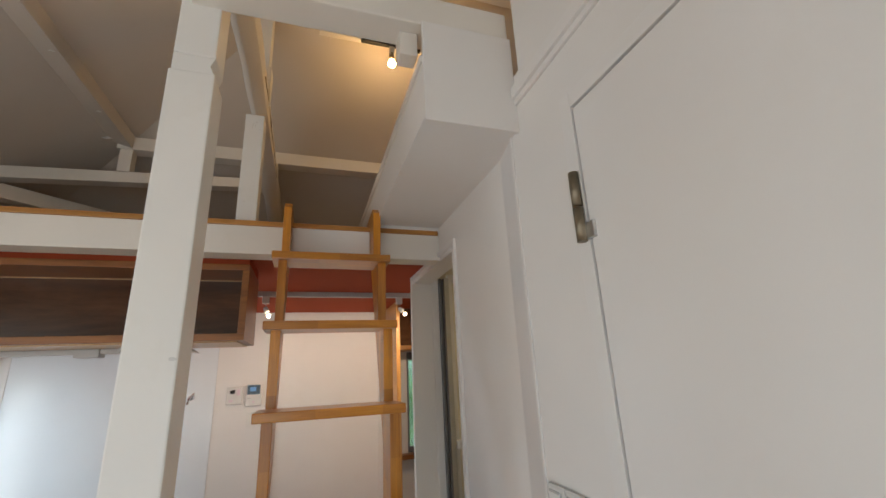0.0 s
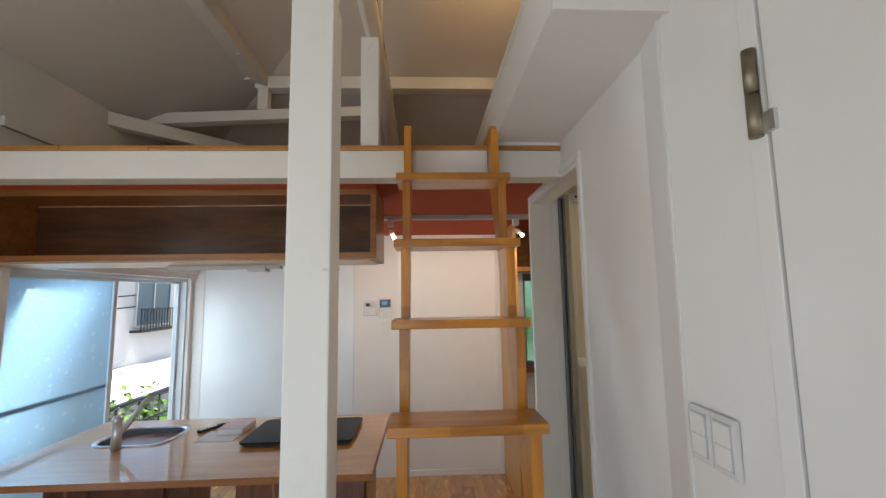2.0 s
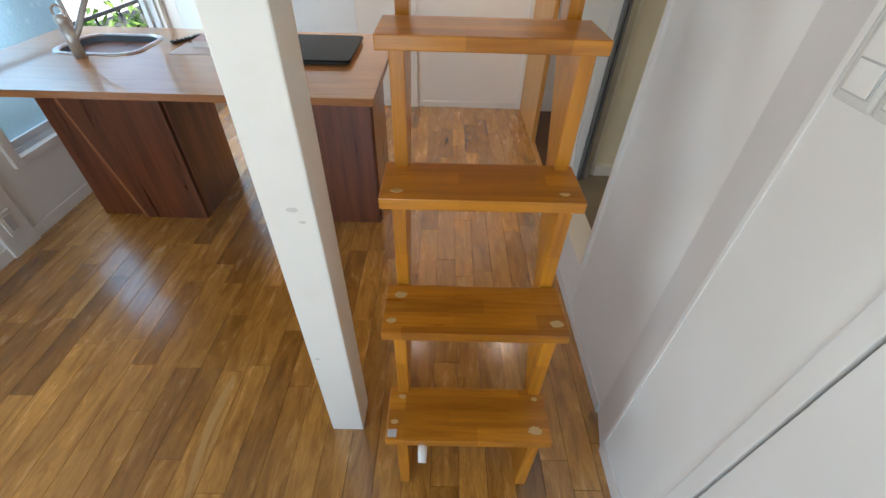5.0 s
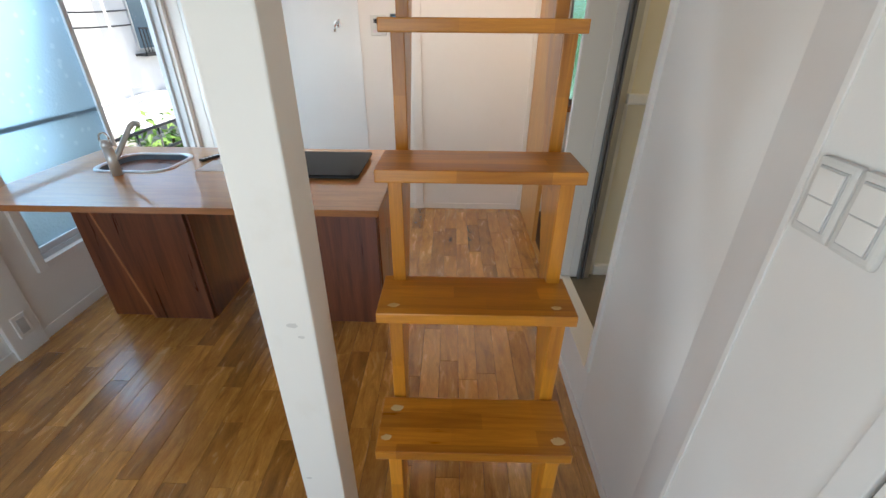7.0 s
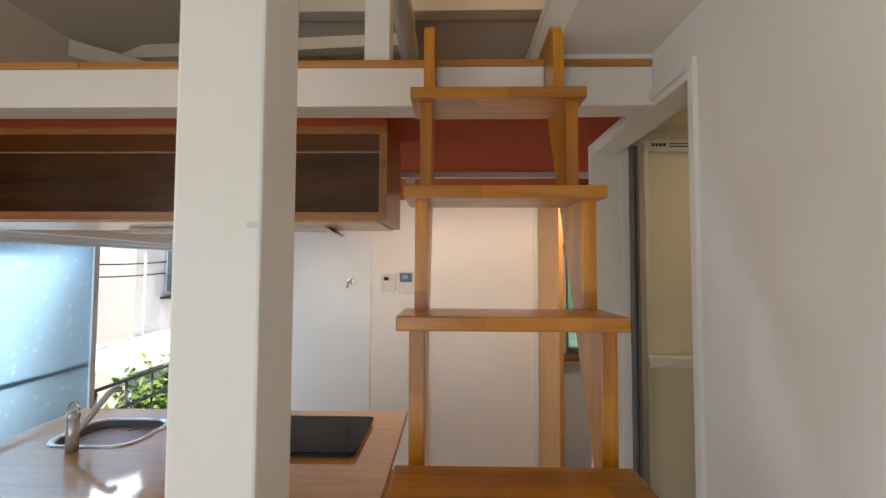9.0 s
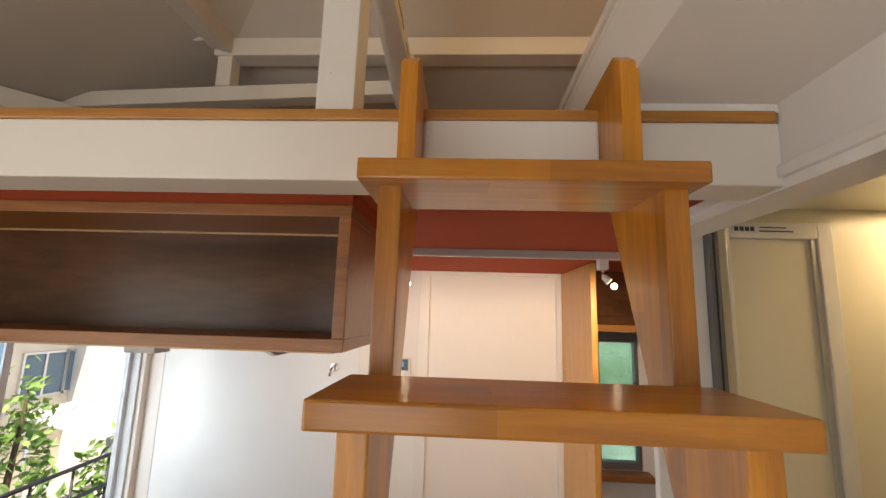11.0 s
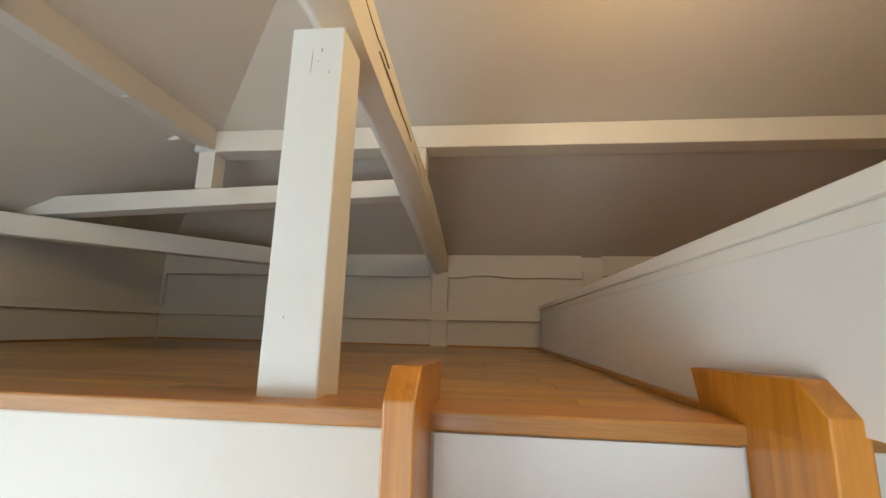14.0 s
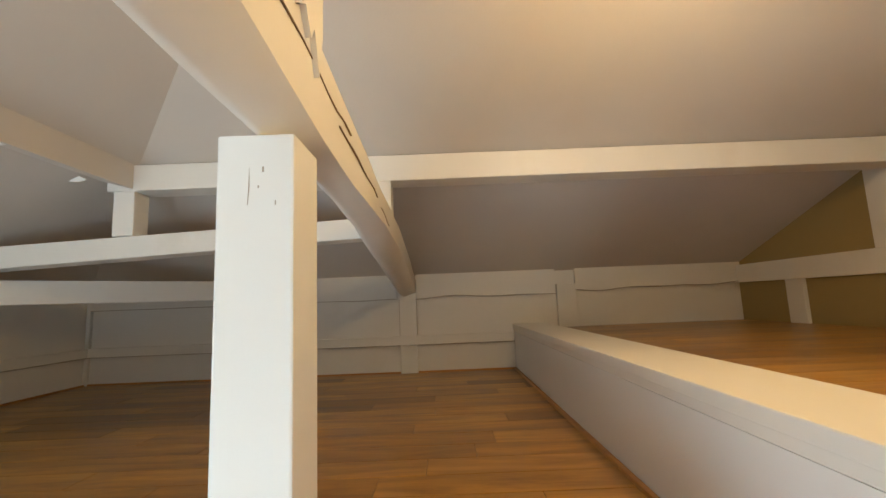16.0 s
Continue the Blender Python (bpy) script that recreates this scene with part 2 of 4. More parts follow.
FLOORING = timber("acacia_floor_plank", (0.27, 0.112, 0.020), (0.64, 0.315, 0.065), 0.24, (1.3, 6, 6), 0.45, 0.7, grain=0.45, sap=(0.56, 0.34, 0.12))
FLOORING.node_tree.nodes["Principled BSDF"].inputs["Coat Weight"].default_value = 1.0
LOFT_FLOORING = timber("acacia_loft_plank", (0.19, 0.084, 0.012), (0.60, 0.315, 0.058), 0.33, (0.7, 5, 5), 0.45, 0.3, fine=0.8, grain=0.35, sap=(0.52, 0.28, 0.07))
DARK_BROWN = plain("dark_brown_paint", (0.10, 0.045, 0.022), 0.4)
BLACK = plain("black_gloss", (0.012, 0.012, 0.013), 0.12)
BLACK.node_tree.nodes["Principled BSDF"].inputs["Specular IOR Level"].default_value = 0.05
SCUFF = plain("grey_scuffed_paint", (0.66, 0.65, 0.62), 0.7)
# for cracks and dents, and for strips that stand in for shadow lines
CRACK_SHADE = plain("crack_shadow", (0.36, 0.29, 0.21), 0.9)
FRAME = plain("blue_grey_sash", (0.66, 0.72, 0.77), 0.35)
WALNUT_EDGE = timber("walnut_edge_strip", (0.26, 0.10, 0.04), (0.42, 0.18, 0.075), 0.3, (7, 7, 0.5), 0.0, 0.3)
TRACK = plain("dark_track_grey", (0.13, 0.13, 0.135), 0.4)
# sink steel darkened and blued: the recess's shade is put into its colour
BOWL_SHADE = plain("shaded_sink_bowl", (0.16, 0.22, 0.29), 0.32, 0.35)
BLACK_MATT = plain("black_matt", (0.02, 0.02, 0.02), 0.6)
STEEL = plain("brushed_steel", (0.74, 0.75, 0.76), 0.3, 1.0)
SATIN = plain("satin_tap_steel", (0.56, 0.59, 0.62), 0.28, 0.55)
CHROME = plain("chrome", (0.75, 0.75, 0.75), 0.12, 1.0)
ALU = plain("aluminium", (0.62, 0.64, 0.66), 0.35, 0.9)
BRONZE = plain("bronze_hinge", (0.26, 0.22, 0.16), 0.4, 0.8)
WHITE_PLASTIC = plain("white_plastic", (0.80, 0.79, 0.76), 0.3)
# white plastic greyed so edges stand out, in place of their shadow lines
PLATE_GREYED = plain("greyed_plate_plastic", (0.69, 0.685, 0.66), 0.3)
GREY_PLASTIC = plain("grey_plastic", (0.52, 0.52, 0.52), 0.35)
SCREEN = plain("screen", (0.02, 0.04, 0.06), 0.1)
SCREEN_BLUE = glowing("screen_tint", (0.10, 0.26, 0.50), 0.15)
PAPER = plain("paper", (0.78, 0.78, 0.80), 0.7)
PINK_PAPER = plain("mauve_booklet", (0.72, 0.60, 0.65), 0.6)
INK = plain("ink", (0.05, 0.05, 0.06), 0.5)
GLASS = clear_glass("window_glass")
FROSTED = clear_glass("frosted_glass", 0.6, (0.20, 0.30, 0.39), 0.25)


def etched_stars(m, color, pale):
    """Small pale star-like marks scattered over the upper half of a frosted pane."""
    n = m.node_tree.nodes
    co = n.new("ShaderNodeTexCoord")
    vo = n.new("ShaderNodeTexVoronoi")
    vo.inputs["Scale"].default_value = 15.0
    sep = n.new("ShaderNodeSeparateXYZ")
    wob, _ = noise_node(m, 70.0, 2)
    link_nodes(m, co.outputs["Object"], vo.inputs["Vector"])
    link_nodes(m, co.outputs["Object"], sep.inputs[0])
    core = ramp(m, mixed(m, "ADD", 0.35, vo.outputs["Distance"], wob.outputs["Fac"]), ((0.30, (1, 1, 1)), (0.42, (0, 0, 0))))
    upper = ramp(m, sep.outputs[2], ((0.62, (0, 0, 0)), (0.68, (1, 1, 1))))
    mask = mixed(m, "MULTIPLY", 1.0, core.outputs[0], upper.outputs[0])
    link_nodes(m, mixed(m, "MIX", mask, color, pale), m.node_tree.nodes["Principled BSDF"].inputs["Base Color"])


etched_stars(FROSTED, (0.20, 0.30, 0.39), (0.29, 0.39, 0.47))
GREEN_GLASS = clear_glass("pebbled_glass", 0.2, (0.50, 0.92, 0.86), 0.9, 40)
BULB = glowing("warm_filament", (1.0, 0.62, 0.25), 60.0)
SPOT_GLOW = glowing("spot_filament", (1.0, 0.84, 0.6), 7.0)
HOUSE_WHITE = painted("white_house_render", (0.62, 0.62, 0.61), 0.8, fine=20)
HOUSE_BEIGE = painted("beige_house_render", (0.66, 0.60, 0.48), 0.8, fine=20)
ROOF_DARK = plain("slate_roof", (0.10, 0.11, 0.13), 0.6)
ROOF_LIGHT = painted("white_sheet_roof", (0.80, 0.81, 0.83), 0.5, fine=10)
EARTH = painted("pale_gravel", (0.42, 0.40, 0.36), 0.9, fine=25, relief=0.6)
IRON = plain("black_iron", (0.015, 0.016, 0.018), 0.4, 0.3)
HOUSE_GLASS = plain("house_pane", (0.10, 0.17, 0.22), 0.08)
BARK = plain("bark", (0.09, 0.06, 0.04), 0.9)
m, n_, b_ = base("leaf", 0.5)
FOLIAGE = m
lf = n_.new("ShaderNodeNewGeometry")
lr = ramp(m, lf.outputs["Random Per Island"], ((0.0, (0.05, 0.12, 0.02)), (0.6, (0.14, 0.28, 0.05)), (1.0, (0.26, 0.40, 0.10))))
link_nodes(m, lr.outputs[0], b_.inputs["Base Color"])
b_.inputs["Transmission Weight"].default_value = 0.0

# ---- plan ----
XL, XR, YB, YS = -2.19, 0.475, 2.03, -2.95     # side walls, back wall, wall behind the start
ZF = 2.20                                      # loft floor
LX, LY = -2.02, 1.785                          # loft side and back walls
EAVE, PITCH = 2.69, 0.40                       # roof ceiling at the loft walls, and its slope
RIDGE_Y = -0.35
XG = 1.36                                      # gable wall of the upper loft
ZU = 2.40                                      # upper loft floor


def roof_z(y):
    return EAVE + PITCH * (LY - y) if y > RIDGE_Y else EAVE + PITCH * (LY - RIDGE_Y) - PITCH * (RIDGE_Y - y)


# ---- setting: lower room ----
structure("floor", box(XL - 0.1, 2.2, YS - 0.1, YB + 0.1, -0.16, -0.018), DARK_BROWN, "plywood bed under the plank floor", "floor")
WY0, WY1, WZ0, WZ1 = 0.36, 1.985, 0.36, 1.735
structure("wall_west", boxes((XL - 0.14, XL, -0.9, WY0, -0.16, 2.75), (XL - 0.14, XL, YS, -2.6, -0.16, 2.75), (XL - 0.14, XL, -2.6, -0.9, 2.05, 2.75), (XL - 0.14, XL, -2.6, -0.9, -0.16, 0.25), (XL - 0.14, XL, WY1, YB + 0.1, -0.16, 2.75), (XL - 0.14, XL, WY0, WY1, -0.16, WZ0), (XL - 0.14, XL, WY0, WY1, WZ1, 2.75)), WALL, "white papered wall with the kitchen window", "wall")
structure("wall_north", boxes((XL - 0.14, 0.765, YB, YB + 0.12, -0.16, 2.12), (0.765, 1.03, YB, YB + 0.12, -0.16, 0.90), (0.765, 1.03, YB, YB + 0.12, 1.74, 2.12), (1.03, 2.2, YB, YB + 0.12, -0.16, 2.12)), WALL, "white papered back wall", "wall")
# south opening is unseen, added to let the fill lamp in
structure("wall_south", boxes((XL - 0.14, -1.8, YS - 0.12, YS, -0.16, 3.7), (-0.2, 2.2, YS - 0.12, YS, -0.16, 3.7), (-1.8, -0.2, YS - 0.12, YS, 2.0, 3.7), (-1.8, -0.2, YS - 0.12, YS, -0.16, 0.3)), WALL, "white papered wall with an opening added for fill light", "wall")
# right-hand wall: washroom opening from y -0.2 to 0.53, door leaf further back
OY0, OY1, OZ = -0.20, 0.53, 2.06
XD, SILL = 0.45, 0.25                          # wall plane beside the door; raised washroom floor
structure("wall_east", boxes((XR, XR + 0.10, -0.69, OY0, 0, 2.25), (XR, XR + 0.10, OY0, 0.0, OZ, 2.25), (XR, XR + 0.10, 0.0, OY1, OZ, 2.2), (XD, XR + 0.10, -1.07, -0.813, 0, 2.40), (XD, XR + 0.10, YS, -1.07, 2.17, 2.40), (XD, XR + 0.10, YS, -1.97, 0, 2.17)), WALL, "white papered wall along the ladder", "wall")
structure("wall_east_upper", box(XD, XR + 0.10, YS, -0.90, 2.40, 3.7), WALL, "white wall above the door", "wall")
structure("corner_post_trim", prism(((XR, -0.69), (XR + 0.1, -0.69), (XR + 0.1, -0.813), (XD, -0.813)), "z", 0, 2.26), RETURN_SHADE, "splayed white wall return with shade in its paint", "trim")
structure("return_bead", box(XD - 0.004, XD, -0.826, -0.814, 0.0, 2.298, 0.0015), WALL_PAINT, "thin white corner bead", "trim")
structure("picture_rail", boxes((XD - 0.018, XD, YS, -0.874, 2.315, 2.352), (XD - 0.009, XD, YS, -0.874, 2.298, 2.315), bev=0.002), WALL_PAINT, "white stepped picture rail", "trim")
structure("baseboard", boxes((XR - 0.008, XR, -0.69, OY0 - 0.025, 0, 0.05), (XR - 0.010, XR - 0.002, OY0 - 0.025, OY1, 0, 0.05), (XD - 0.008, XD, -1.07, -0.82, 0, 0.06), (XL, XL + 0.01, YS, YB - 0.01, 0, 0.06), (XL + 0.01, 0.56, YB - 0.01, YB, 0, 0.05), bev=0.002), SKIRT, "low white skirting boards", "baseboard")
structure("ceiling", boxes((XL, XR + 0.1, 0.04, 0.66, 2.105, 2.125), (XL, 2.2, 0.66, YB, 2.105, 2.125)), RED, "terracotta red ceiling under the loft", "ceiling")

# washroom opening: casing and jamb
o = thing("door_1", (XR, 0.2, 0), "white cased opening into the washroom", "doorway", kind="structure")
part("casing", boxes((XR - 0.012, XR + 0.11, OY0 - 0.025, OY0, SILL + 0.02, OZ + 0.02), bev=0.003), WALL_PAINT, o)
part("casing", boxes((XR - 0.012, XR + 0.11, OY1, OY1 + 0.03, 0, OZ + 0.02), bev=0.003), WALL_PAINT, o)
part("head", boxes((XR - 0.012, XR + 0.11, OY0 - 0.025, OY1 + 0.03, OZ + 0.02, OZ + 0.042), bev=0.003), WALL_PAINT, o)
part("jamb", box(XR + 0.11, 0.625, OY1 - 0.004, OY1 + 0.03, 0, 2.10, 0.003), WALL_PAINT, o)
part("threshold", box(XR - 0.002, XR + 0.11, OY0 - 0.025, OY1, -0.012, SILL, 0.004), WALL_PAINT, o)

# washroom: bath door, cream walls and ceiling
structure("washroom_wall_north", boxes((0.62, 0.70, 0.58, 0.66, 0, 2.18), (1.03, 1.75, 0.58, 0.66, 0, 2.18), (0.70, 1.03, 0.58, 0.66, 2.13, 2.18)), CREAM, "cream bath unit wall", "wall")
structure("washroom_wall_east", box(1.75, 1.83, -0.69, 0.66, 0, 2.18), CREAM, "cream washroom wall", "wall")
structure("washroom_wall_south", box(XR + 0.10, 1.83, -0.77, -0.69, 0, 2.18), CREAM, "cream washroom wall", "wall")
structure("washroom_ceiling", box(XR + 0.1, 1.83, -0.77, 0.66, 2.18, 2.188), CREAM, "cream washroom ceiling", "ceiling")
structure("washroom_floor", box(XR + 0.11, 1.83, -0.77, 0.66, SILL - 0.03, SILL - 0.01), plain("vinyl_floor", (0.20, 0.17, 0.13), 0.4), "beige vinyl washroom floor", "floor")
o = thing("bath_door", (0.86, 0.59, 0), "cream bathroom door in a white aluminium frame", "door")
part("door_frame", boxes((0.695, 0.722, 0.555, 0.60, SILL - 0.01, 2.13), (0.985, 1.03, 0.555, 0.60, SILL - 0.01, 2.13), (0.722, 0.985, 0.555, 0.60, 2.08, 2.13), (0.722, 0.985, 0.55, 0.60, SILL - 0.01, SILL + 0.05), bev=0.003), WHITE_PLASTIC, o)
part("door_leaf", box(0.722, 0.985, 0.572, 0.592, SILL + 0.05, 2.08, 0.003), CREAM, o)
part("edge_strip", boxes((0.968, 0.985, 0.562, 0.572, SILL + 0.05, 2.08), bev=0.002), ALU, o, "aluminium edge strip")
part("rail_bar", box(0.70, 0.90, 0.52, 0.556, 1.155, 1.20, 0.006), WHITE_PLASTIC, o, "white handle bar")
part("notice", box(0.73, 0.92, 0.551, 0.555, 2.092, 2.122), PAPER, o, "small printed notice strip")
part("notice_print", boxes(*[(0.735 + i * 0.016, 0.747 + i * 0.016, 0.5495, 0.551, 2.10, 2.114) for i in range(4)], (0.81, 0.91, 0.5495, 0.551, 2.098, 2.103), (0.81, 0.89, 0.5495, 0.551, 2.110, 2.114)), INK, o)
part("lever", box(1.10, 1.22, 0.50, 0.52, 1.34, 1.365, 0.006), WHITE_PLASTIC, o)
part("lever_stem", rod((1.18, 0.51, 1.352), (1.18, 0.58, 1.352), 0.008), CHROME, o)
o = thing("sliding_track", (0.60, 0.52, 0), "grey aluminium folding door edge beside the jamb", "door track", kind="structure")
part("track", boxes((0.625, 0.637, 0.50, 0.53, 0, 2.09), (0.645, 0.657, 0.505, 0.53, 0, 2.09), bev=0.002), TRACK, o)
part("track_strip", boxes((0.660, 0.69, 0.52, 0.55, 0, 2.10), bev=0.003), ALU, o)
lamp("washroom_lamp", "AREA", look((1.35, 0.40, 2.17), (1.3, 0.35, 0)), 1.5, (1.0, 0.80, 0.50), size=(0.25, 0.25))

# entrance side: pale wood lining board, window, shelf
o = thing("lining_board", (0.56, 1.7, 0), "pale honey wood lining board beside the entrance", "lining board", kind="structure")
part("board", box(0.545, 0.575, 1.39, YB, 0.0, 2.10, 0.003), HONEY, o)
part("edge_strip", box(0.545, 0.575, 0.60, 1.39, -0.02, 0.012, 0.003), HONEY, o)
structure("wall_partition", box(0.575, 0.695, 0.66, 0.70, -0.16, 2.10), WALL, "white partition end", "wall")
structure("wall_entrance", box(2.05, 2.2, 0.6, YB, -0.16, 2.11), WALL, "entrance wall", "wall")
structure("entrance_pit", box(0.575, 2.05, 0.66, YB, -0.16, -0.10), BLACK_MATT, "dark lowered entrance floor", "floor")
o = thing("window_2", (0.9, YB, 0.9), "small window with green pebbled glass and a brown sill", "window", kind="structure")
part("window_frame", boxes((0.765, 0.785, YB + 0.01, YB + 0.06, 0.90, 1.74), (1.01, 1.03, YB + 0.01, YB + 0.06, 0.90, 1.74), (0.785, 1.01, YB + 0.01, YB + 0.06, 0.90, 0.945), (0.785, 1.01, YB + 0.01, YB + 0.06, 1.67, 1.74), bev=0.002), TRACK, o, "dark grey sash frame")
part("pane", box(0.785, 1.01, YB + 0.03, YB + 0.036, 0.945, 1.67), GREEN_GLASS, o).visible_shadow = False
part("latch", boxes((0.985, 1.0, YB - 0.012, YB + 0.012, 1.36, 1.40), (0.988, 0.996, YB - 0.02, YB - 0.01, 1.37, 1.43), bev=0.002), BLACK_MATT, o)
part("window_sill", box(0.60, 1.06, YB - 0.10, YB + 0.01, 0.865, 0.90, 0.004), CABINET, o)
part("shelf", box(0.60, 1.4, YB - 0.28, YB - 0.002, 1.745, 1.785, 0.003), BATTEN, o, "orange wood shelf")
part("upper_cupboard", box(0.60, 1.4, YB - 0.26, YB - 0.004, 1.785, 2.10, 0.003), CABINET_BACK, o, "dark brown cupboard front")

# far white door panel with its frame
o = thing("door_2", (0.1, YB, 0), "closed plain white door in a white frame", "door", kind="structure")
part("door_leaf", box(-0.318, 0.508, YB - 0.006, YB, 0.045, 2.075, 0.003), WALL_PAINT, o)
part("door_frame", box(-0.388, -0.32, YB - 0.02, YB, 0, 2.104, 0.004), WALL_PAINT, o)
part("door_frame", box(0.51, 0.545, YB - 0.02, YB, 0, 2.104, 0.004), WALL_PAINT, o)
part("door_frame", box(-0.32, 0.51, YB - 0.02, YB, 2.075, 2.104, 0.004), WALL_PAINT, o)

# near door leaf in the right wall
o = thing("door_3", (XR, -1.5, 0), "white flush door with a bronze hinge, closed", "door", kind="structure")
DX = XD - 0.005
part("door_leaf", box(DX, DX + 0.035, -1.963, -1.114, 0.01, 2.124, 0.002), WALL_PAINT, o)
part("door_stop", box(DX + 0.05, XR + 0.1, -1.97, -1.07, 0.0, 2.17), WALL_PAINT, o)
part("door_frame", box(DX - 0.002, DX + 0.05, -1.108, -1.07, 0, 2.17, 0.002), WALL_PAINT, o)
part("door_frame", box(DX - 0.002, DX + 0.05, -1.97, -1.108, 2.130, 2.17, 0.002), WALL_PAINT, o)
HX, HY = DX - 0.012, -1.098
h = part("hinge", rod((HX, HY, 1.814), (HX, HY, 1.888), 0.0112), BRONZE, o, "bronze lift-off hinge")
part("knuckle", rod((HX, HY, 1.892), (HX, HY, 1.970), 0.0112), BRONZE, h)
part("flap", box(HX + 0.004, DX, HY - 0.034, HY, 1.817, 1.852, 0.001), STEEL, h)
part("flap", box(HX + 0.004, DX, HY, HY + 0.012, 1.900, 1.964, 0.001), BRONZE, h)

# kitchen window in the left wall
o = thing("window_1", (XL, 1.2, WZ0), "wide sliding window, frosted pane drawn across, the other half open", "window", kind="structure")
part("window_frame", boxes((XL - 0.11, XL - 0.02, WY0, WY0 + 0.035, WZ0, WZ1), (XL - 0.11, XL - 0.02, WY1 - 0.03, WY1, WZ0, WZ1), (XL - 0.11, XL - 0.02, WY0 + 0.035, WY1 - 0.03, WZ0, WZ0 + 0.03), (XL - 0.11, XL - 0.02, WY0 + 0.035, WY1 - 0.03, WZ1 - 0.03, WZ1), bev=0.003), FRAME, o)
s = part("sash", boxes((XL - 0.06, XL - 0.03, WY0 + 0.035, WY0 + 0.06, WZ0 + 0.03, WZ1 - 0.03), (XL - 0.06, XL - 0.03, 1.13, 1.165, WZ0 + 0.03, WZ1 - 0.03), (XL - 0.06, XL - 0.03, WY0 + 0.06, 1.13, WZ0 + 0.03, WZ0 + 0.065), (XL - 0.06, XL - 0.03, WY0 + 0.06, 1.13, WZ1 - 0.055, WZ1 - 0.03), bev=0.003), FRAME, o)
p = part("pane", box(XL - 0.048, XL - 0.043, WY0 + 0.06, 1.13, WZ0 + 0.065, WZ1 - 0.055), FROSTED, s, "frosted blue-white pane")
p.visible_shadow = False
s = part("sash", boxes((XL - 0.10, XL - 0.07, 1.175, 1.20, WZ0 + 0.03, WZ1 - 0.03), (XL - 0.10, XL - 0.07, WY1 - 0.06, WY1 - 0.03, WZ0 + 0.03, WZ1 - 0.03), (XL - 0.10, XL - 0.07, 1.20, WY1 - 0.06, WZ0 + 0.03, WZ0 + 0.06), (XL - 0.10, XL - 0.07, 1.20, WY1 - 0.06, WZ1 - 0.05, WZ1 - 0.03), bev=0.003), FRAME, o)
p = part("pane", box(XL - 0.088, XL - 0.084, 1.20, WY1 - 0.06, WZ0 + 0.06, WZ1 - 0.05), GLASS, s)
p.visible_shadow = False
# bars added in place of the outside railing's shadow lines on the pane
part("rail_shade_bar", box(XL - 0.062, XL - 0.052, WY0 + 0.06, 1.13, 0.985, 1.01), GREY_PLASTIC, o, "grey bar standing in for railing shade on the frosted pane")
part("rail_shade_bar", box(XL - 0.064, XL - 0.054, WY0 + 0.06, 1.13, 0.70, 0.712), GREY_PLASTIC, o, "grey bar standing in for railing shade on the frosted pane")
part("casing", boxes((XL - 0.02, XL + 0.018, WY0 - 0.035, WY0 + 0.012, WZ0 - 0.03, 1.78), (XL - 0.02, XL + 0.006, WY1 - 0.012, YB - 0.010, WZ0 - 0.03, 1.728), (XL - 0.02, XL + 0.018, WY0 + 0.012, WY1 - 0.012, WZ0 - 0.03, WZ0 + 0.006), bev=0.003), WALL_PAINT, o, "white window casing")
part("lintel", boxes((XL - 0.02, XL + 0.03, 0.0, YB, 1.728, 1.775), (XL, XL + 0.045, 0.0, YB, 1.775, 1.85), bev=0.003), WALL_PAINT, o, "white stepped lintel boards")
structure("corner_pillar", box(XL, XL + 0.10, YB - 0.010, YB, 0, 2.10, 0.003), WALL_PAINT, "slim white corner pillar", "trim")
structure("wall_casing", box(XL, XL + 0.022, 0.04, 0.20, 0, 1.73, 0.004), WALL_PAINT, "white upright casing board", "trim")
structure("kitchen_wall_panel", box(XL + 0.10, -0.775, YB - 0.006, YB, 0.05, 1.835), KITCHEN_PANEL, "glossy white kitchen wall panel", "wall panel")

# ---- setting: loft ----
structure("loft_deck", boxes((XL, XR, 0.10, LY + 0.1, 2.125, ZF - 0.016)), DARK_BROWN, "boarding under the loft floor", "floor")
structure("loft_edge_beam", box(XL, XR, 0.0, 0.10, 2.064, 2.185, 0.003), BEAM, "white painted beam along the loft edge", "beam")
o = thing("beam_plate", (0, 0, 2.07), "white painted board between the ladder stiles", "trim", kind="structure")
part("plate", box(-0.180, 0.143, -0.005, 0.0, 2.068, 2.184, 0.0015), WALL_PAINT, o)
for bx in (-0.172, 0.134):
    part("screw", rod((bx, -0.0075, 2.078), (bx, -0.004, 2.078), 0.004), STEEL, o)
o = thing("edge_batten", (-0.9, 0.0, 2.178), "orange wood batten along the loft edge", "trim", kind="structure")
for a, b in ((XL, -1.665), (-1.663, -1.30), (-1.298, XR - 0.006)):
    part("batten", box(a, b, -0.006, 0.075, 2.185, 2.207, 0.003), BATTEN, o)


bm = bmesh.new()
hx = LX + (LY - RIDGE_Y)                       # where the hip meets the ridge
rz = roof_z(RIDGE_Y)
ys = 2 * RIDGE_Y - LY
pts = dict(a=(LX - 0.2, LY + 0.2, EAVE - 0.08), b=(XG + 0.1, LY + 0.2, EAVE - 0.08), c=(XG + 0.1, RIDGE_Y, rz), d=(hx, RIDGE_Y, rz), e=(LX - 0.2, ys - 0.2, EAVE - 0.08), f=(XG + 0.1, ys - 0.65, EAVE - 0.26), g=(LX - 0.2, ys - 0.65, EAVE - 0.26))
vv = {k: bm.verts.new(p) for k, p in pts.items()}
up = {k: bm.verts.new((p[0], p[1], p[2] + 0.08)) for k, p in pts.items()}
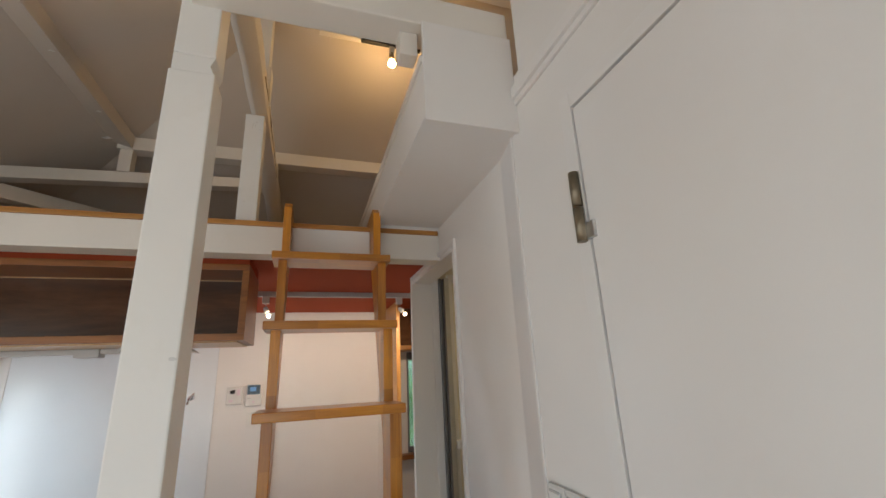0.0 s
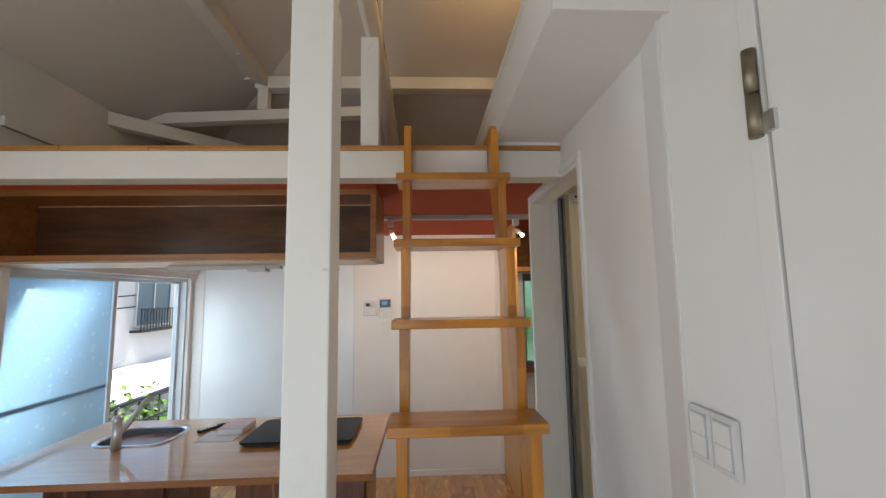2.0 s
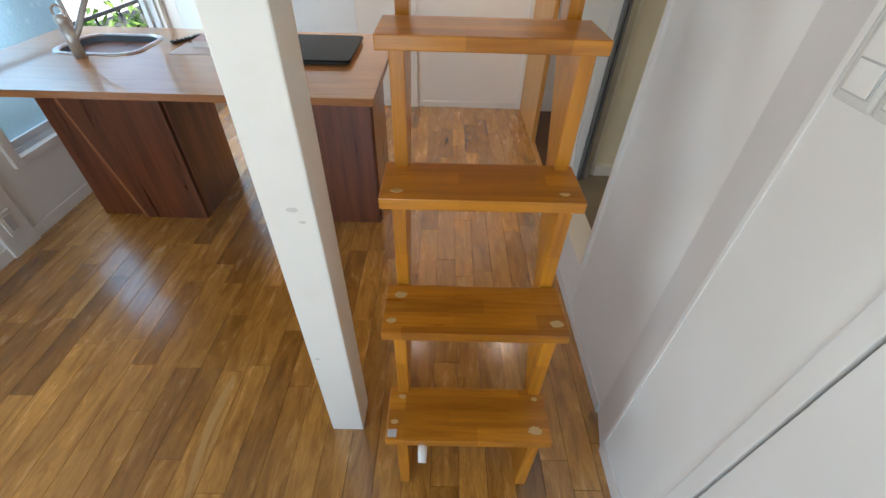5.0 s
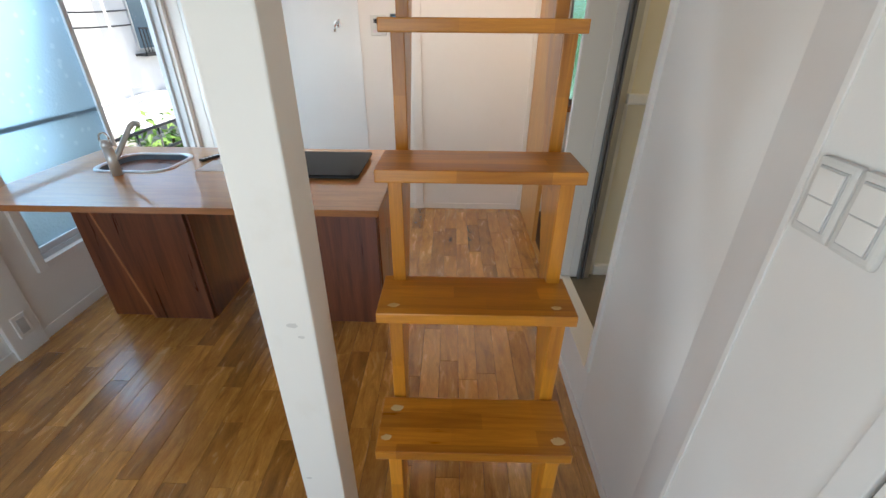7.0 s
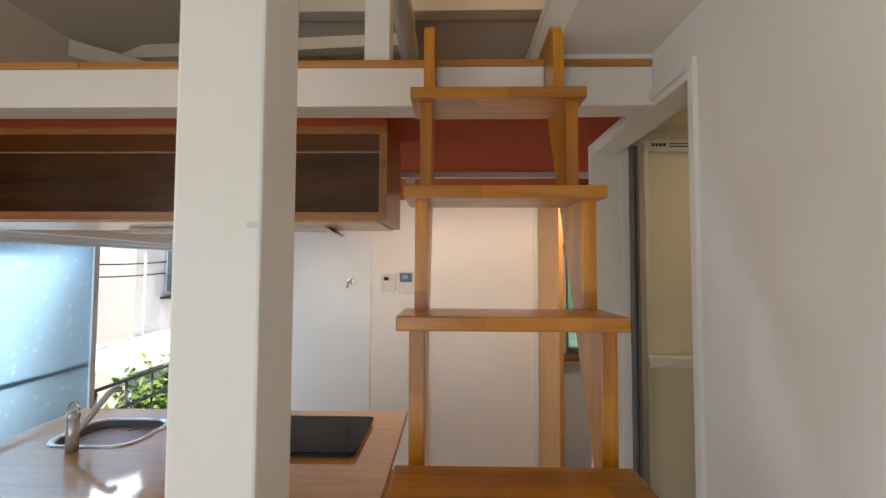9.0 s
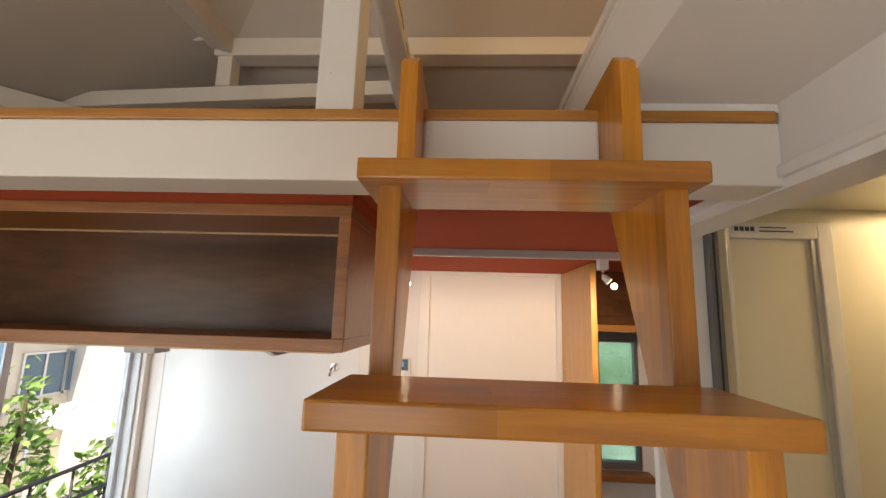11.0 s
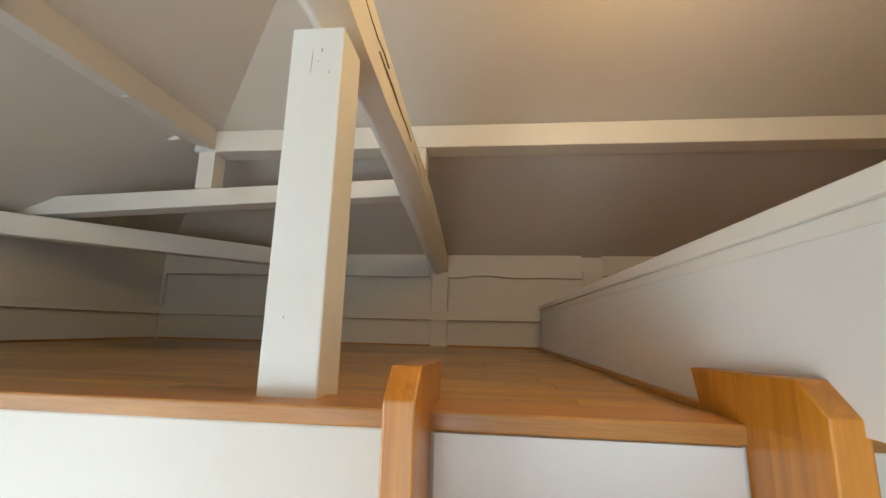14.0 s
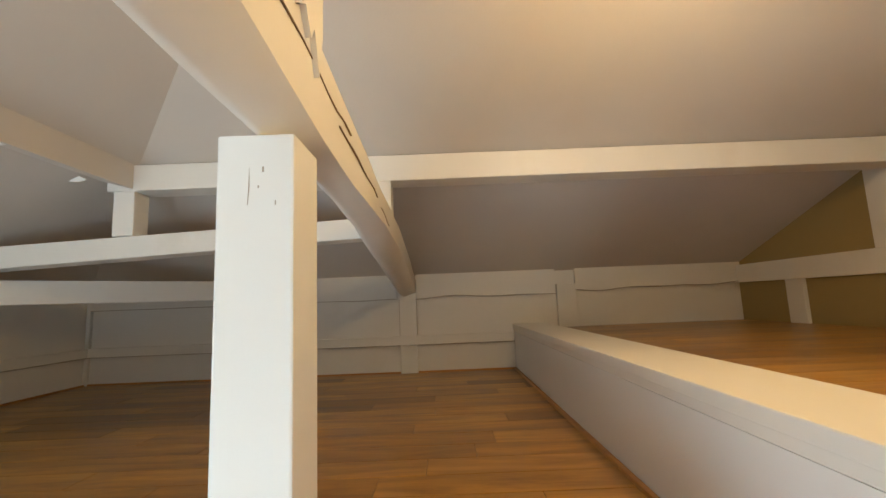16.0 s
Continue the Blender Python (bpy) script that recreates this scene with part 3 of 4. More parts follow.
for f in ("abcd", "ade", "edcfg"):
    bm.faces.new([vv[k] for k in f])
    bm.faces.new([up[k] for k in f][::-1])
bmesh.ops.recalc_face_normals(bm, faces=bm.faces)
structure("roof_ceiling", bm, CEIL, "pale papered sloping ceiling with a hip", "ceiling")

structure("loft_wall_north", box(LX - 0.1, XG, LY, LY + 0.1, ZF - 0.02, EAVE + 0.03), PLASTER, "low cream plaster wall of the loft", "wall")
structure("loft_wall_west", box(LX - 0.1, LX, 0.0, LY, ZF - 0.02, EAVE + 0.03), PLASTER, "low cream plaster wall of the loft", "wall")
structure("gable_wall", boxes((XG, XG + 0.1, YS, LY, ZU - 0.2, 3.7)), OCHRE, "khaki boarded gable wall", "wall")
o = thing("gable_timbers", (XG, 1.2, ZU), "white painted timbers across the khaki gable", "timber frame", kind="structure")
part("rail", box(XG - 0.02, XG, -0.6, LY, 2.59, 2.68, 0.003), BEAM, o)
part("post", box(XG - 0.018, XG, 1.385, 1.475, ZU, 2.59, 0.003), BEAM, o)
part("post", box(XG - 0.018, XG, 0.98, 1.07, 2.68, 3.1, 0.003), BEAM, o)
part("post", box(XG - 0.018, XG, 0.50, 0.59, ZU, 3.1, 0.003), BEAM, o)
o = thing("wall_timbers", (-0.4, LY, ZF), "white painted rails and studs on the loft walls", "timber frame", kind="structure")
part("rail", box(LX, 0.17, LY - 0.020, LY, 2.340, 2.385, 0.002), PLASTER, o)
part("rail", box(LX, LX + 0.020, 0.1, LY - 0.02, 2.340, 2.385, 0.002), PLASTER, o)
part("stud", box(-0.413, -0.326, LY - 0.024, LY, ZF, 2.34, 0.003), PLASTER, o)
part("stud", box(-0.413, -0.326, LY - 0.024, LY, 2.385, 2.60, 0.003), PLASTER, o)
part("stud", box(0.40, 0.50, LY - 0.026, LY, ZU, 2.62, 0.003), PLASTER, o)
part("corner_bead", box(LX, LX + 0.02, LY - 0.02, LY, ZF, 2.62, 0.003), PLASTER, o)


def wavy_band(x0, x1, z, amp, seed):
    bm = bmesh.new()
    xs = np.arange(x0, x1 + 0.01, 0.03)
    lo, hi = [], []
    for x in xs:
        w = amp * noise.noise((x * 4 + seed, seed, 0))
        lo.append((x, z + w))
        hi.append((x, EAVE + 0.02))
    return prism(lo + hi[::-1], "y", LY - 0.018, LY)


part("plaster_band", wavy_band(LX, -0.413, 2.575, 0.006, 1.0), PLASTER, o)
part("plaster_band", wavy_band(-0.326, 0.40, 2.575, 0.016, 5.0), PLASTER, o)
part("plaster_band", wavy_band(0.50, XG, 2.59, 0.02, 9.0), PLASTER, o)
# dark strips along the plaster edge: cracking, with its shade put into colour
for x0, x1, z, sd in ((-0.326, 0.40, 2.574, 5.0), (0.50, XG - 0.02, 2.589, 9.0), (LX, -0.413, 2.574, 1.0)):
    xs = np.arange(x0, x1, 0.03)
    amp = {5.0: 0.016, 9.0: 0.02, 1.0: 0.006}[sd]
    low = [(x, z + amp * noise.noise((x * 4 + sd, sd, 0)) - 0.0035 * (0.6 + 0.4 * noise.noise((x * 7, sd, 2)))) for x in xs]
    top = [(x, z + 0.001 + amp * noise.noise((x * 4 + sd, sd, 0))) for x in xs]
    part("crack_shade_line", prism(low + top[::-1], "y", LY - 0.0175, LY - 0.001), CRACK_SHADE, o, "fine dark plaster cracking with shade in its colour")
# no cracks here: strips coloured as the shade below rails and beside studs
part("crack_shade_line", box(LX + 0.02, 0.17, LY - 0.0195, LY - 0.001, 2.3375, 2.340), CRACK_SHADE, o, "dark strip coloured as shade under the rail")
part("crack_shade_line", box(LX + 0.001, LX + 0.0195, 0.1, LY - 0.02, 2.3375, 2.340), CRACK_SHADE, o, "dark strip coloured as shade under the rail")
for x in (-0.4145, -0.3275):
    part("crack_shade_line", box(x, x + 0.0015, LY - 0.0215, LY - 0.001, 2.39, 2.57), CRACK_SHADE, o)
structure("loft_skirting", boxes((LX, 0.17, LY - 0.012, LY, ZF, ZF + 0.008), (LX, LX + 0.012, 0.1, LY - 0.012, ZF, ZF + 0.008), (0.158, 0.17, 0.08, LY - 0.012, ZF, ZF + 0.01), bev=0.002), BATTEN, "thin wood bead along the loft floor", "trim")

# upper loft: raised box with its white rim
structure("raised_platform", boxes((0.172, XG, -0.86, LY, 2.222, ZU - 0.016), (0.172, XG, 0.10, LY, 2.19, 2.222)), WALL_PAINT, "white boarded side and soffit of the raised loft", "platform")
structure("platform_front", box(0.172, XD, -0.872, -0.86, 2.212, 2.535, 0.002), WALL, "white front of the raised loft box", "wall")
structure("platform_rim", boxes((0.172, 0.292, -0.86, LY, ZU - 0.016, 2.403), (0.165, 0.328, -0.86, LY, 2.403, 2.426), bev=0.003), BEAM, "white painted rim of the raised loft", "trim")
structure("soffit_fillet", box(0.172, XR, -0.002, 0.012, 2.205, 2.222), WALL_PAINT, "white infill strip above the beam", "trim")

# timbers of the roof
structure("purlin_north", box(-1.25, XG, 0.91, 1.0, 2.945, 3.03, 0.004), BEAM, "white painted purlin across the loft", "beam")
structure("purlin_west", prism(((-1.165, 2.95), (-1.165, 3.035), (-1.275, 3.005), (-1.275, 2.985), (-1.26, 2.978)), "y", RIDGE_Y - 1.6, 0.91, 0.003), CEIL, "papered purlin along the hip slope", "beam")
structure("purlin_strut", box(-1.232, -1.165, 0.917, 0.985, 2.80, 2.947, 0.003), BEAM, "short white strut under the purlin", "beam")
structure("purlin_strut_near", box(-0.425, -0.340, 0.915, 0.98, 2.74, 2.946, 0.003), BEAM, "white strut between the bent beam and purlin", "beam")
structure("tie_beam", prism(((-2.06, 2.69), (-0.40, 2.765), (-0.40, 2.83), (-2.06, 2.765)), "y", 0.92, 0.995, 0.004), BEAM, "white tie beam across the loft", "beam")
bm = box(-0.95, 0.95, -0.04, 0.04, 2.60, 2.685, 0.004)
bmesh.ops.rotate(bm, verts=bm.verts, cent=(0, 0, 0), matrix=Matrix.Rotation(math.atan2(1.0, 1.0), 3, "Z"))
bmesh.ops.translate(bm, verts=bm.verts, vec=(-1.56, 1.22, 0))
structure("corner_brace", bm, BEAM, "white diagonal brace across the loft corner", "beam")


def log_beam():
    """The bent main beam: flat sawn flanks, rounded belly, sagging towards the back wall."""
    bm = bmesh.new()
    rings = []
    ctrl = ((1.80, 2.58, 2.665), (1.4, 2.635, 2.755), (1.0, 2.69, 2.815), (0.65, 2.745, 2.83), (0.3, 2.755, 2.868), (0.1, 2.733, 2.88), (-0.2, 2.745, 2.91), (-0.6, 2.72, 2.90), (-0.9, 2.68, 2.86))
    yy = [c[0] for c in ctrl][::-1]
    for y in np.linspace(1.80, -0.9, 46):
        lo = float(np.interp(y, yy, [c[1] for c in ctrl][::-1]))
        hi = float(np.interp(y, yy, [c[2] for c in ctrl][::-1]))
        edge = float(np.interp(y, (-0.9, -0.5, -0.1, 0.1, 0.3, 0.65, 1.0, 1.4, 1.8), (2.76, 2.80, 2.79, 2.762, 2.756, 2.757, 2.742, 2.685, 2.605)))
        w = 0.004 * noise.noise((y * 5, 0, 0))
        x0, x1 = float(np.interp(y, (-0.1, 0.3, 0.7, 1.8), (-0.405, -0.402, -0.418, -0.42))) + w, -0.328 + w * 0.6
        lo = min(lo, edge - 0.006)
        d = hi - lo
        ring = ((x1, hi), (x1, edge), (x1 - 0.016, edge - 0.45 * (edge - lo)), (x1 - 0.04, lo + 0.005), (x0 + 0.03, lo), (x0 + 0.008, lo + 0.14 * d), (x0, lo + 0.35 * d), (x0, hi))
        rings.append([bm.verts.new((x, y, z)) for x, z in ring])
    for a, b in zip(rings, rings[1:]):
        for i in range(8):
            f = bm.faces.new((a[i], b[i], b[(i + 1) % 8], a[(i + 1) % 8]))
            f.smooth = 0 < i < 6
            if i == 0:
                bm.edges.get((a[1], b[1])).smooth = False
    bm.faces.new(rings[0])
    bm.faces.new(rings[-1][::-1])
    bmesh.ops.recalc_face_normals(bm, faces=bm.faces)
    return bm


o = thing("log_beam", (-0.4, 0.5, 2.6), "bent white painted log beam with drying cracks", "beam", kind="structure")
part("log", log_beam(), BEAM, o)
# drying cracks and the ragged splinter along the flank
cr = bmesh.new()
for y0, y1, f, seed in ((-0.1, 0.28, 0.72, 3), (0.2, 0.55, 0.55, 7), (0.6, 0.75, 0.45, 11)):
    ys_ = np.linspace(y0, y1, 9)
    for a, b in zip(ys_, ys_[1:]):
        def cz(y):
            lo = float(np.interp(y, (-0.2, 0.1, 0.3, 0.65, 1.0, 1.4), (2.745, 2.733, 2.755, 2.745, 2.69, 2.635)))
            hi = float(np.interp(y, (-0.2, 0.1, 0.3, 0.65, 1.0, 1.4), (2.90, 2.88, 2.865, 2.825, 2.815, 2.755)))
            return lo + (hi - lo) * (f + 0.12 * noise.noise((y * 9, seed, 0)))
        t = 0.0003 + 0.0005 * math.sin((a - y0) / (y1 - y0) * math.pi)
        za, zb = cz(a), cz(b)
        q = [cr.verts.new(p) for p in ((-0.3255, a, za - t), (-0.3255, b, zb - t), (-0.3255, b, zb + t), (-0.3255, a, za + t), (-0.34, a, za), (-0.34, b, zb))]
        cr.faces.new((q[0], q[1], q[2], q[3]))
        cr.faces.new((q[0], q[4], q[5], q[1]))
        cr.faces.new((q[3], q[2], q[5], q[4]))
part("cracks", cr, plain("beam_crack", (0.24, 0.17, 0.10), 0.9), o, "dark drying cracks")
part("splinter", prism(((0.02, 3.0), (0.02, 2.872), (0.032, 2.880), (0.05, 2.852), (0.062, 2.872), (0.080, 2.822), (0.094, 2.88), (0.096, 3.0)), "x", -0.3295, -0.320), BEAM, o, "ragged splintered tongue of wood")
structure("king_post", box(-0.405, -0.33, 0.018, 0.098, 2.84, 3.36, 0.003), BEAM, "short white post from the bent beam to the roof", "post")
structure("tie_beam_front", box(-0.43, XD, -0.86, -0.76, 2.535, 2.64, 0.005), BEAM, "white painted tie beam from post to wall", "beam")
structure("beam_bracket", box(0.118, 0.171, -0.82, -0.765, 2.455, 2.535, 0.003), BEAM, "small white block under the tie beam", "beam")
structure("ridge_beam", box(-0.5, XG, RIDGE_Y - 0.06, RIDGE_Y + 0.06, rz - 0.20, rz - 0.03, 0.005), BEAM, "white ridge beam", "beam")

o = thing("loft_post", (-0.37, 0.05, ZF), "white painted square post on the loft floor", "post", kind="structure")
part("shaft", box(-0.413, -0.333, 0.034, 0.114, ZF - 0.01, 2.735, 0.003), POST, o)
ps = random.Random(5)
for k in range(4):
    x, z = ps.uniform(-0.40, -0.345), ps.choice((ps.uniform(2.62, 2.72), ps.uniform(2.25, 2.6)))
    part("dent", box(x, x + ps.uniform(0.0008, 0.002), 0.0338, 0.036, z, z + ps.uniform(0.002, 0.007)), CRACK_SHADE, o, "small dark dent")
part("crack_shade_line", prism(((-0.3805, 2.66), (-0.380, 2.66), (-0.3785, 2.68), (-0.379, 2.70), (-0.3795, 2.68)), "y", 0.0335, 0.036), CRACK_SHADE, o, "thin drying crack")
o = thing("paper_peels", (-1.2, 0.6, 2.94), "small curled white flakes of ceiling paper", "paper flake", kind="structure")
for x, y, z, r in ((-1.262, 0.82, 2.955, 0.03), (-1.19, 0.535, 2.955, 0.02), (-1.19, 0.09, 2.955, 0.018)):
    part("flake", prism(((x - r, z), (x, z + r * 0.5), (x + r * 0.8, z + r * 0.1), (x, z - r * 0.1)), "y", y, y + 0.004), POST, o)
o = thing("room_post", (-0.40, -0.72, 0), "white painted square post with a notch near its top", "post", kind="structure")
part("shaft", box(-0.460, -0.355, -0.77, -0.665, 0, 2.325, 0.004), POST, o)
for sx, sz, r, sd in ((-0.40, 0.93, 0.012, 1), (-0.385, 0.90, 0.007, 4), (-0.365, 1.62, 0.008, 7), (-0.44, 0.42, 0.008, 9)):
    part("scuff", prism([(sx + r * (1 + 0.5 * noise.noise((math.cos(a) * 2 + sd, math.sin(a) * 2, sd))) * math.cos(a), sz + 0.5 * r * (1 + 0.5 * noise.noise((math.cos(a) * 2, math.sin(a) * 2 + sd, 3))) * math.sin(a)) for a in np.linspace(0, 2 * math.pi, 14, endpoint=False)], "y", -0.7704, -0.769), SCUFF, o, "faint grey scuff")
part("notch", prism(((-0.456, 2.325), (-0.359, 2.325), (-0.369, 2.35), (-0.359, 2.378), (-0.456, 2.378)), "y", -0.764, -0.67, 0.002), POST, o)
part("head", box(-0.456, -0.359, -0.766, -0.668, 2.378, 3.25, 0.004), POST, o)

# ---- ladder stair to the loft ----
TREADS = ((1.980, -0.266), (1.717, -0.386), (1.455, -0.490), (1.190, -0.638), (0.911, -0.735), (0.637, -0.860), (0.334, -0.964))
o = thing("loft_ladder", (-0.02, -0.6, 0), "honey pine loft ladder with seven broad treads", "ladder")


def stile(x0, x1):
    """A leaning board whose front is cut in upright steps for the treads, hooked over the loft edge at its top."""
    back = lambda z: -0.049 + 0.44 * (z - 2.003)
    outline = [(-0.80, 0.0), (back(0.33), 0.33), (back(1.0), 1.0), (back(1.6), 1.6), (-0.001, 2.1), (-0.001, 2.203), (0.085, 2.203), (0.105, 2.255), (-0.085, 2.262), (-0.116, 2.235)]
    y = -0.116
    for zt, yt in TREADS:
        outline += [(y, zt + 0.013), (yt + 0.03, zt + 0.013)]
        y = yt + 0.03
    outline += [(y, 0.0)]
    return prism(outline, "x", x0, x1, 0.0025)


part("stile", stile(-0.213, -0.183), LADDER_Z, o)
part("stile", stile(0.146, 0.177), LADDER_Z, o)
for z, y in TREADS:
    part("tread", box(-0.235, 0.190, y, y + 0.150, z, z + 0.027, 0.003), LADDER_X, o)
part("catch", rod((-0.140, -1.000, 0.322), (-0.140, -0.955, 0.332), 0.0105, 14, 0.013), WHITE_PLASTIC, o, "small white plastic catch")


def blob(x, y, z, rx, ry, seed):
    return prism([(x + rx * (1 + 0.6 * noise.noise((math.cos(a) * 2 + seed, math.sin(a) * 2, 0))) * math.cos(a), y + ry * (1 + 0.6 * noise.noise((math.cos(a) * 2, math.sin(a) * 2 + seed, 3))) * math.sin(a)) for a in np.linspace(0, 2 * math.pi, 18, endpoint=False)], "z", z, z + 0.0012)


for k, spots in ((4, ((-0.2, 0.03, 0.014), (0.15, 0.03, 0.012))), (5, ((-0.215, 0.035, 0.014), (0.165, 0.035, 0.018), (-0.2, 0.115, 0.018))), (6, ((0.15, 0.032, 0.022), (-0.215, 0.05, 0.012), (-0.2, 0.12, 0.012), (0.16, 0.12, 0.011)))):
    z, y = TREADS[k]
    for i, (px, dy, r) in enumerate(spots):
        part("wear_patch", blob(px, y + dy, z + 0.027, r * 0.8, r * 0.5, k * 3 + i), PAD, o, "pale worn glue patch")
part("felt_pad", box(-0.23, -0.207, -0.955, -0.935, 0.361, 0.3635, 0.0008), GREY_PLASTIC, o, "grey felt pad")
part("scuff", blob(0.155, TREADS[0][1] + 0.014, TREADS[0][0] + 0.0268, 0.02, 0.006, 5), PAD, o, "pale scuff")

# ---- kitchen island ----
o = thing("kitchen_counter", (-1.2, 0.42, 0.825), "glossy brown veneered worktop over two pedestals", "worktop")
part("worktop", boxes((-1.99, -1.79, 0.0, 0.84, 0.825, 0.85), (-1.79, -1.41, 0.0, 0.395, 0.825, 0.85), (-1.79, -1.41, 0.70, 0.84, 0.825, 0.85), (-1.41, -0.354, 0.0, 0.84, 0.825, 0.85)), COUNTER, o)
for cx, cy, sx, sy in ((-1.79, 0.395, 1, 1), (-1.41, 0.395, -1, 1), (-1.79, 0.70, 1, -1), (-1.41, 0.70, -1, -1)):
    part("corner_fillet", prism(((cx, cy), (cx + 0.064 * sx, cy), (cx, cy + 0.064 * sy)), "z", 0.826, 0.8498), COUNTER, o)
part("edge_band", box(-1.99, -0.354, -0.003, 0.0, 0.8245, 0.8505), CABINET, o, "thin reddish edge band")
part("edge_band", box(-0.354, -0.351, -0.003, 0.84, 0.8245, 0.8505), CABINET, o, "thin reddish edge band")
o = thing("pedestal", (-1.69, 0.64, 0), "dark walnut veneered pedestal with a slanting front panel", "pedestal", "counter pedestals")
part("body", box(-1.97, -1.385, 0.42, 0.835, 0, 0.825, 0.003), PEDESTAL, o)
part("front_panel", prism(((-1.72, 0.0), (-1.395, 0.0), (-1.395, 0.825), (-1.875, 0.825)), "y", 0.395, 0.42, 0.002), PEDESTAL, o)
part("edge_strip", prism(((-1.732, 0.0), (-1.72, 0.0), (-1.875, 0.825), (-1.887, 0.825)), "y", 0.393, 0.42), WALNUT_EDGE, o, "lighter wood edge")
o = thing("pedestal", (-0.77, 0.64, 0), "dark walnut veneered pedestal under the cooktop", "pedestal", "counter pedestals")
part("body", box(-1.065, -0.432, 0.42, 0.82, 0, 0.825, 0.003), PEDESTAL, o)
part("front_panel", prism(((-0.82, 0.0), (-0.44, 0.0), (-0.44, 0.825), (-0.885, 0.825)), "y", 0.395, 0.42, 0.002), PEDESTAL, o)
part("edge_strip", prism(((-0.832, 0.0), (-0.82, 0.0), (-0.885, 0.825), (-0.897, 0.825)), "y", 0.393, 0.42), WALNUT_EDGE, o, "lighter wood edge")


def rounded(x0, x1, y0, y1, r, n=6, slant=0.0):
    out = []
    for cx, cy, a0 in ((x1 - r, y1 - r, 0), (x0 + r, y1 - r, 90), (x0 + r, y0 + r, 180), (x1 - r, y0 + r, 270)):
        for k in range(n + 1):
            a = radians(a0 + 90 * k / n)
            out.append((cx + r * math.cos(a), cy + r * math.sin(a)))
    return out


def basin(levels, closed):
    bm = bmesh.new()
    ring0 = rounded(-1.77, -1.425, 0.405, 0.69, 0.08)
    cx, cy = -1.6, 0.55
    rings = []
    for s, z in levels:
        rings.append([bm.verts.new((cx + (x - cx) * s, cy + (y - cy) * s, z)) for x, y in ring0])
    for a, b in zip(rings, rings[1:]):
        for i in range(len(a)):
            bm.faces.new((a[i], a[(i + 1) % len(a)], b[(i + 1) % len(a)], b[i])).smooth = True
    if closed:
        bm.faces.new(rings[-1])
    bmesh.ops.recalc_face_normals(bm, faces=bm.faces)
    return bm


o = thing("kitchen_sink", (-1.6, 0.55, 0.85), "steel sink basin set into the worktop", "sink")
part("rim", basin(((1.10, 0.8505), (1.09, 0.856), (1.0, 0.857), (0.97, 0.850)), False), STEEL, o, "bright steel rim")
part("bowl", basin(((0.97, 0.850), (0.93, 0.72), (0.84, 0.69), (0.2, 0.688)), True), BOWL_SHADE, o, "steel bowl with shade in its colour")
part("drain", rod((-1.6, 0.55, 0.688), (-1.6, 0.55, 0.694), 0.04), BLACK_MATT, o)
o = thing("kitchen_tap", (-1.605, 0.362, 0.85), "chrome single lever kitchen tap beside the sink", "tap")
part("body", rod((-1.605, 0.362, 0.85), (-1.605, 0.362, 0.985), 0.0215, 18), SATIN, o)
part("spout", tube([(-1.60, 0.365, 0.915), (-1.585, 0.39, 0.945), (-1.562, 0.43, 1.005), (-1.545, 0.46, 1.048), (-1.535, 0.475, 1.058), (-1.522, 0.49, 1.05)], [0.012, 0.012, 0.0115, 0.011, 0.013, 0.013]), SATIN, o)
bm = bmesh.new()
bmesh.ops.create_uvsphere(bm, u_segments=16, v_segments=8, radius=0.024, matrix=Matrix.Translation((-1.605, 0.362, 0.987)))
part("cap", bm, SATIN, o)
ring = [(-1.605 + 0.022 * math.cos(a), 0.362, 1.012 + 0.028 * math.sin(a)) for a in np.linspace(0, 2 * math.pi, 17)]
part("lever", tube(ring, 0.005, 8), CHROME, o)

o = thing("cooktop", (-0.75, 0.58, 0.85), "black glass table-top cooktop standing on the worktop", "cooktop")
part("body", prism(rounded(-1.02, -0.50, 0.345, 0.705, 0.02), "z", 0.852, 0.864, 0.003), BLACK_MATT, o)
part("glass_top", prism(rounded(-1.03, -0.492, 0.335, 0.715, 0.025), "z", 0.864, 0.872, 0.002), BLACK, o)
o = thing("manual_booklet", (-1.15, 0.62, 0.85), "mauve printed booklet lying on the worktop", "booklet")
part("pages", box(-1.22, -1.09, 0.53, 0.70, 0.8522, 0.878, 0.001), PAPER, o)
part("cover", box(-1.222, -1.088, 0.528, 0.702, 0.878, 0.880), PINK_PAPER, o)
part("print", boxes((-1.20, -1.14, 0.56, 0.575, 0.880, 0.8805), (-1.20, -1.11, 0.60, 0.607, 0.880, 0.8805), (-1.20, -1.13, 0.63, 0.637, 0.880, 0.8805)), PAPER, o)
single("paper_sheet", box(-1.285, -1.10, 0.43, 0.60, 0.8506, 0.8520), PAPER, "white sheet of paper under the booklet", "paper")
o = thing("remote_control", (-1.30, 0.64, 0.85), "slim black and silver remote control on the worktop", "remote control")
bm = box(-0.075, 0.075, -0.015, 0.015, 0.8515, 0.863, 0.004)
bmesh.ops.rotate(bm, verts=bm.verts, cent=(0, 0, 0), matrix=Matrix.Rotation(radians(62), 3, "Z"))
bmesh.ops.translate(bm, verts=bm.verts, vec=(-1.30, 0.64, 0))
part("shell", bm, BLACK_MATT, o)
bm = boxes(*[(-0.062 + 0.02 * i, -0.052 + 0.02 * i, -0.007, 0.007, 0.863, 0.864) for i in range(5)], bev=0.0008)
bmesh.ops.rotate(bm, verts=bm.verts, cent=(0, 0, 0), matrix=Matrix.Rotation(radians(62), 3, "Z"))
bmesh.ops.translate(bm, verts=bm.verts, vec=(-1.30, 0.64, 0))
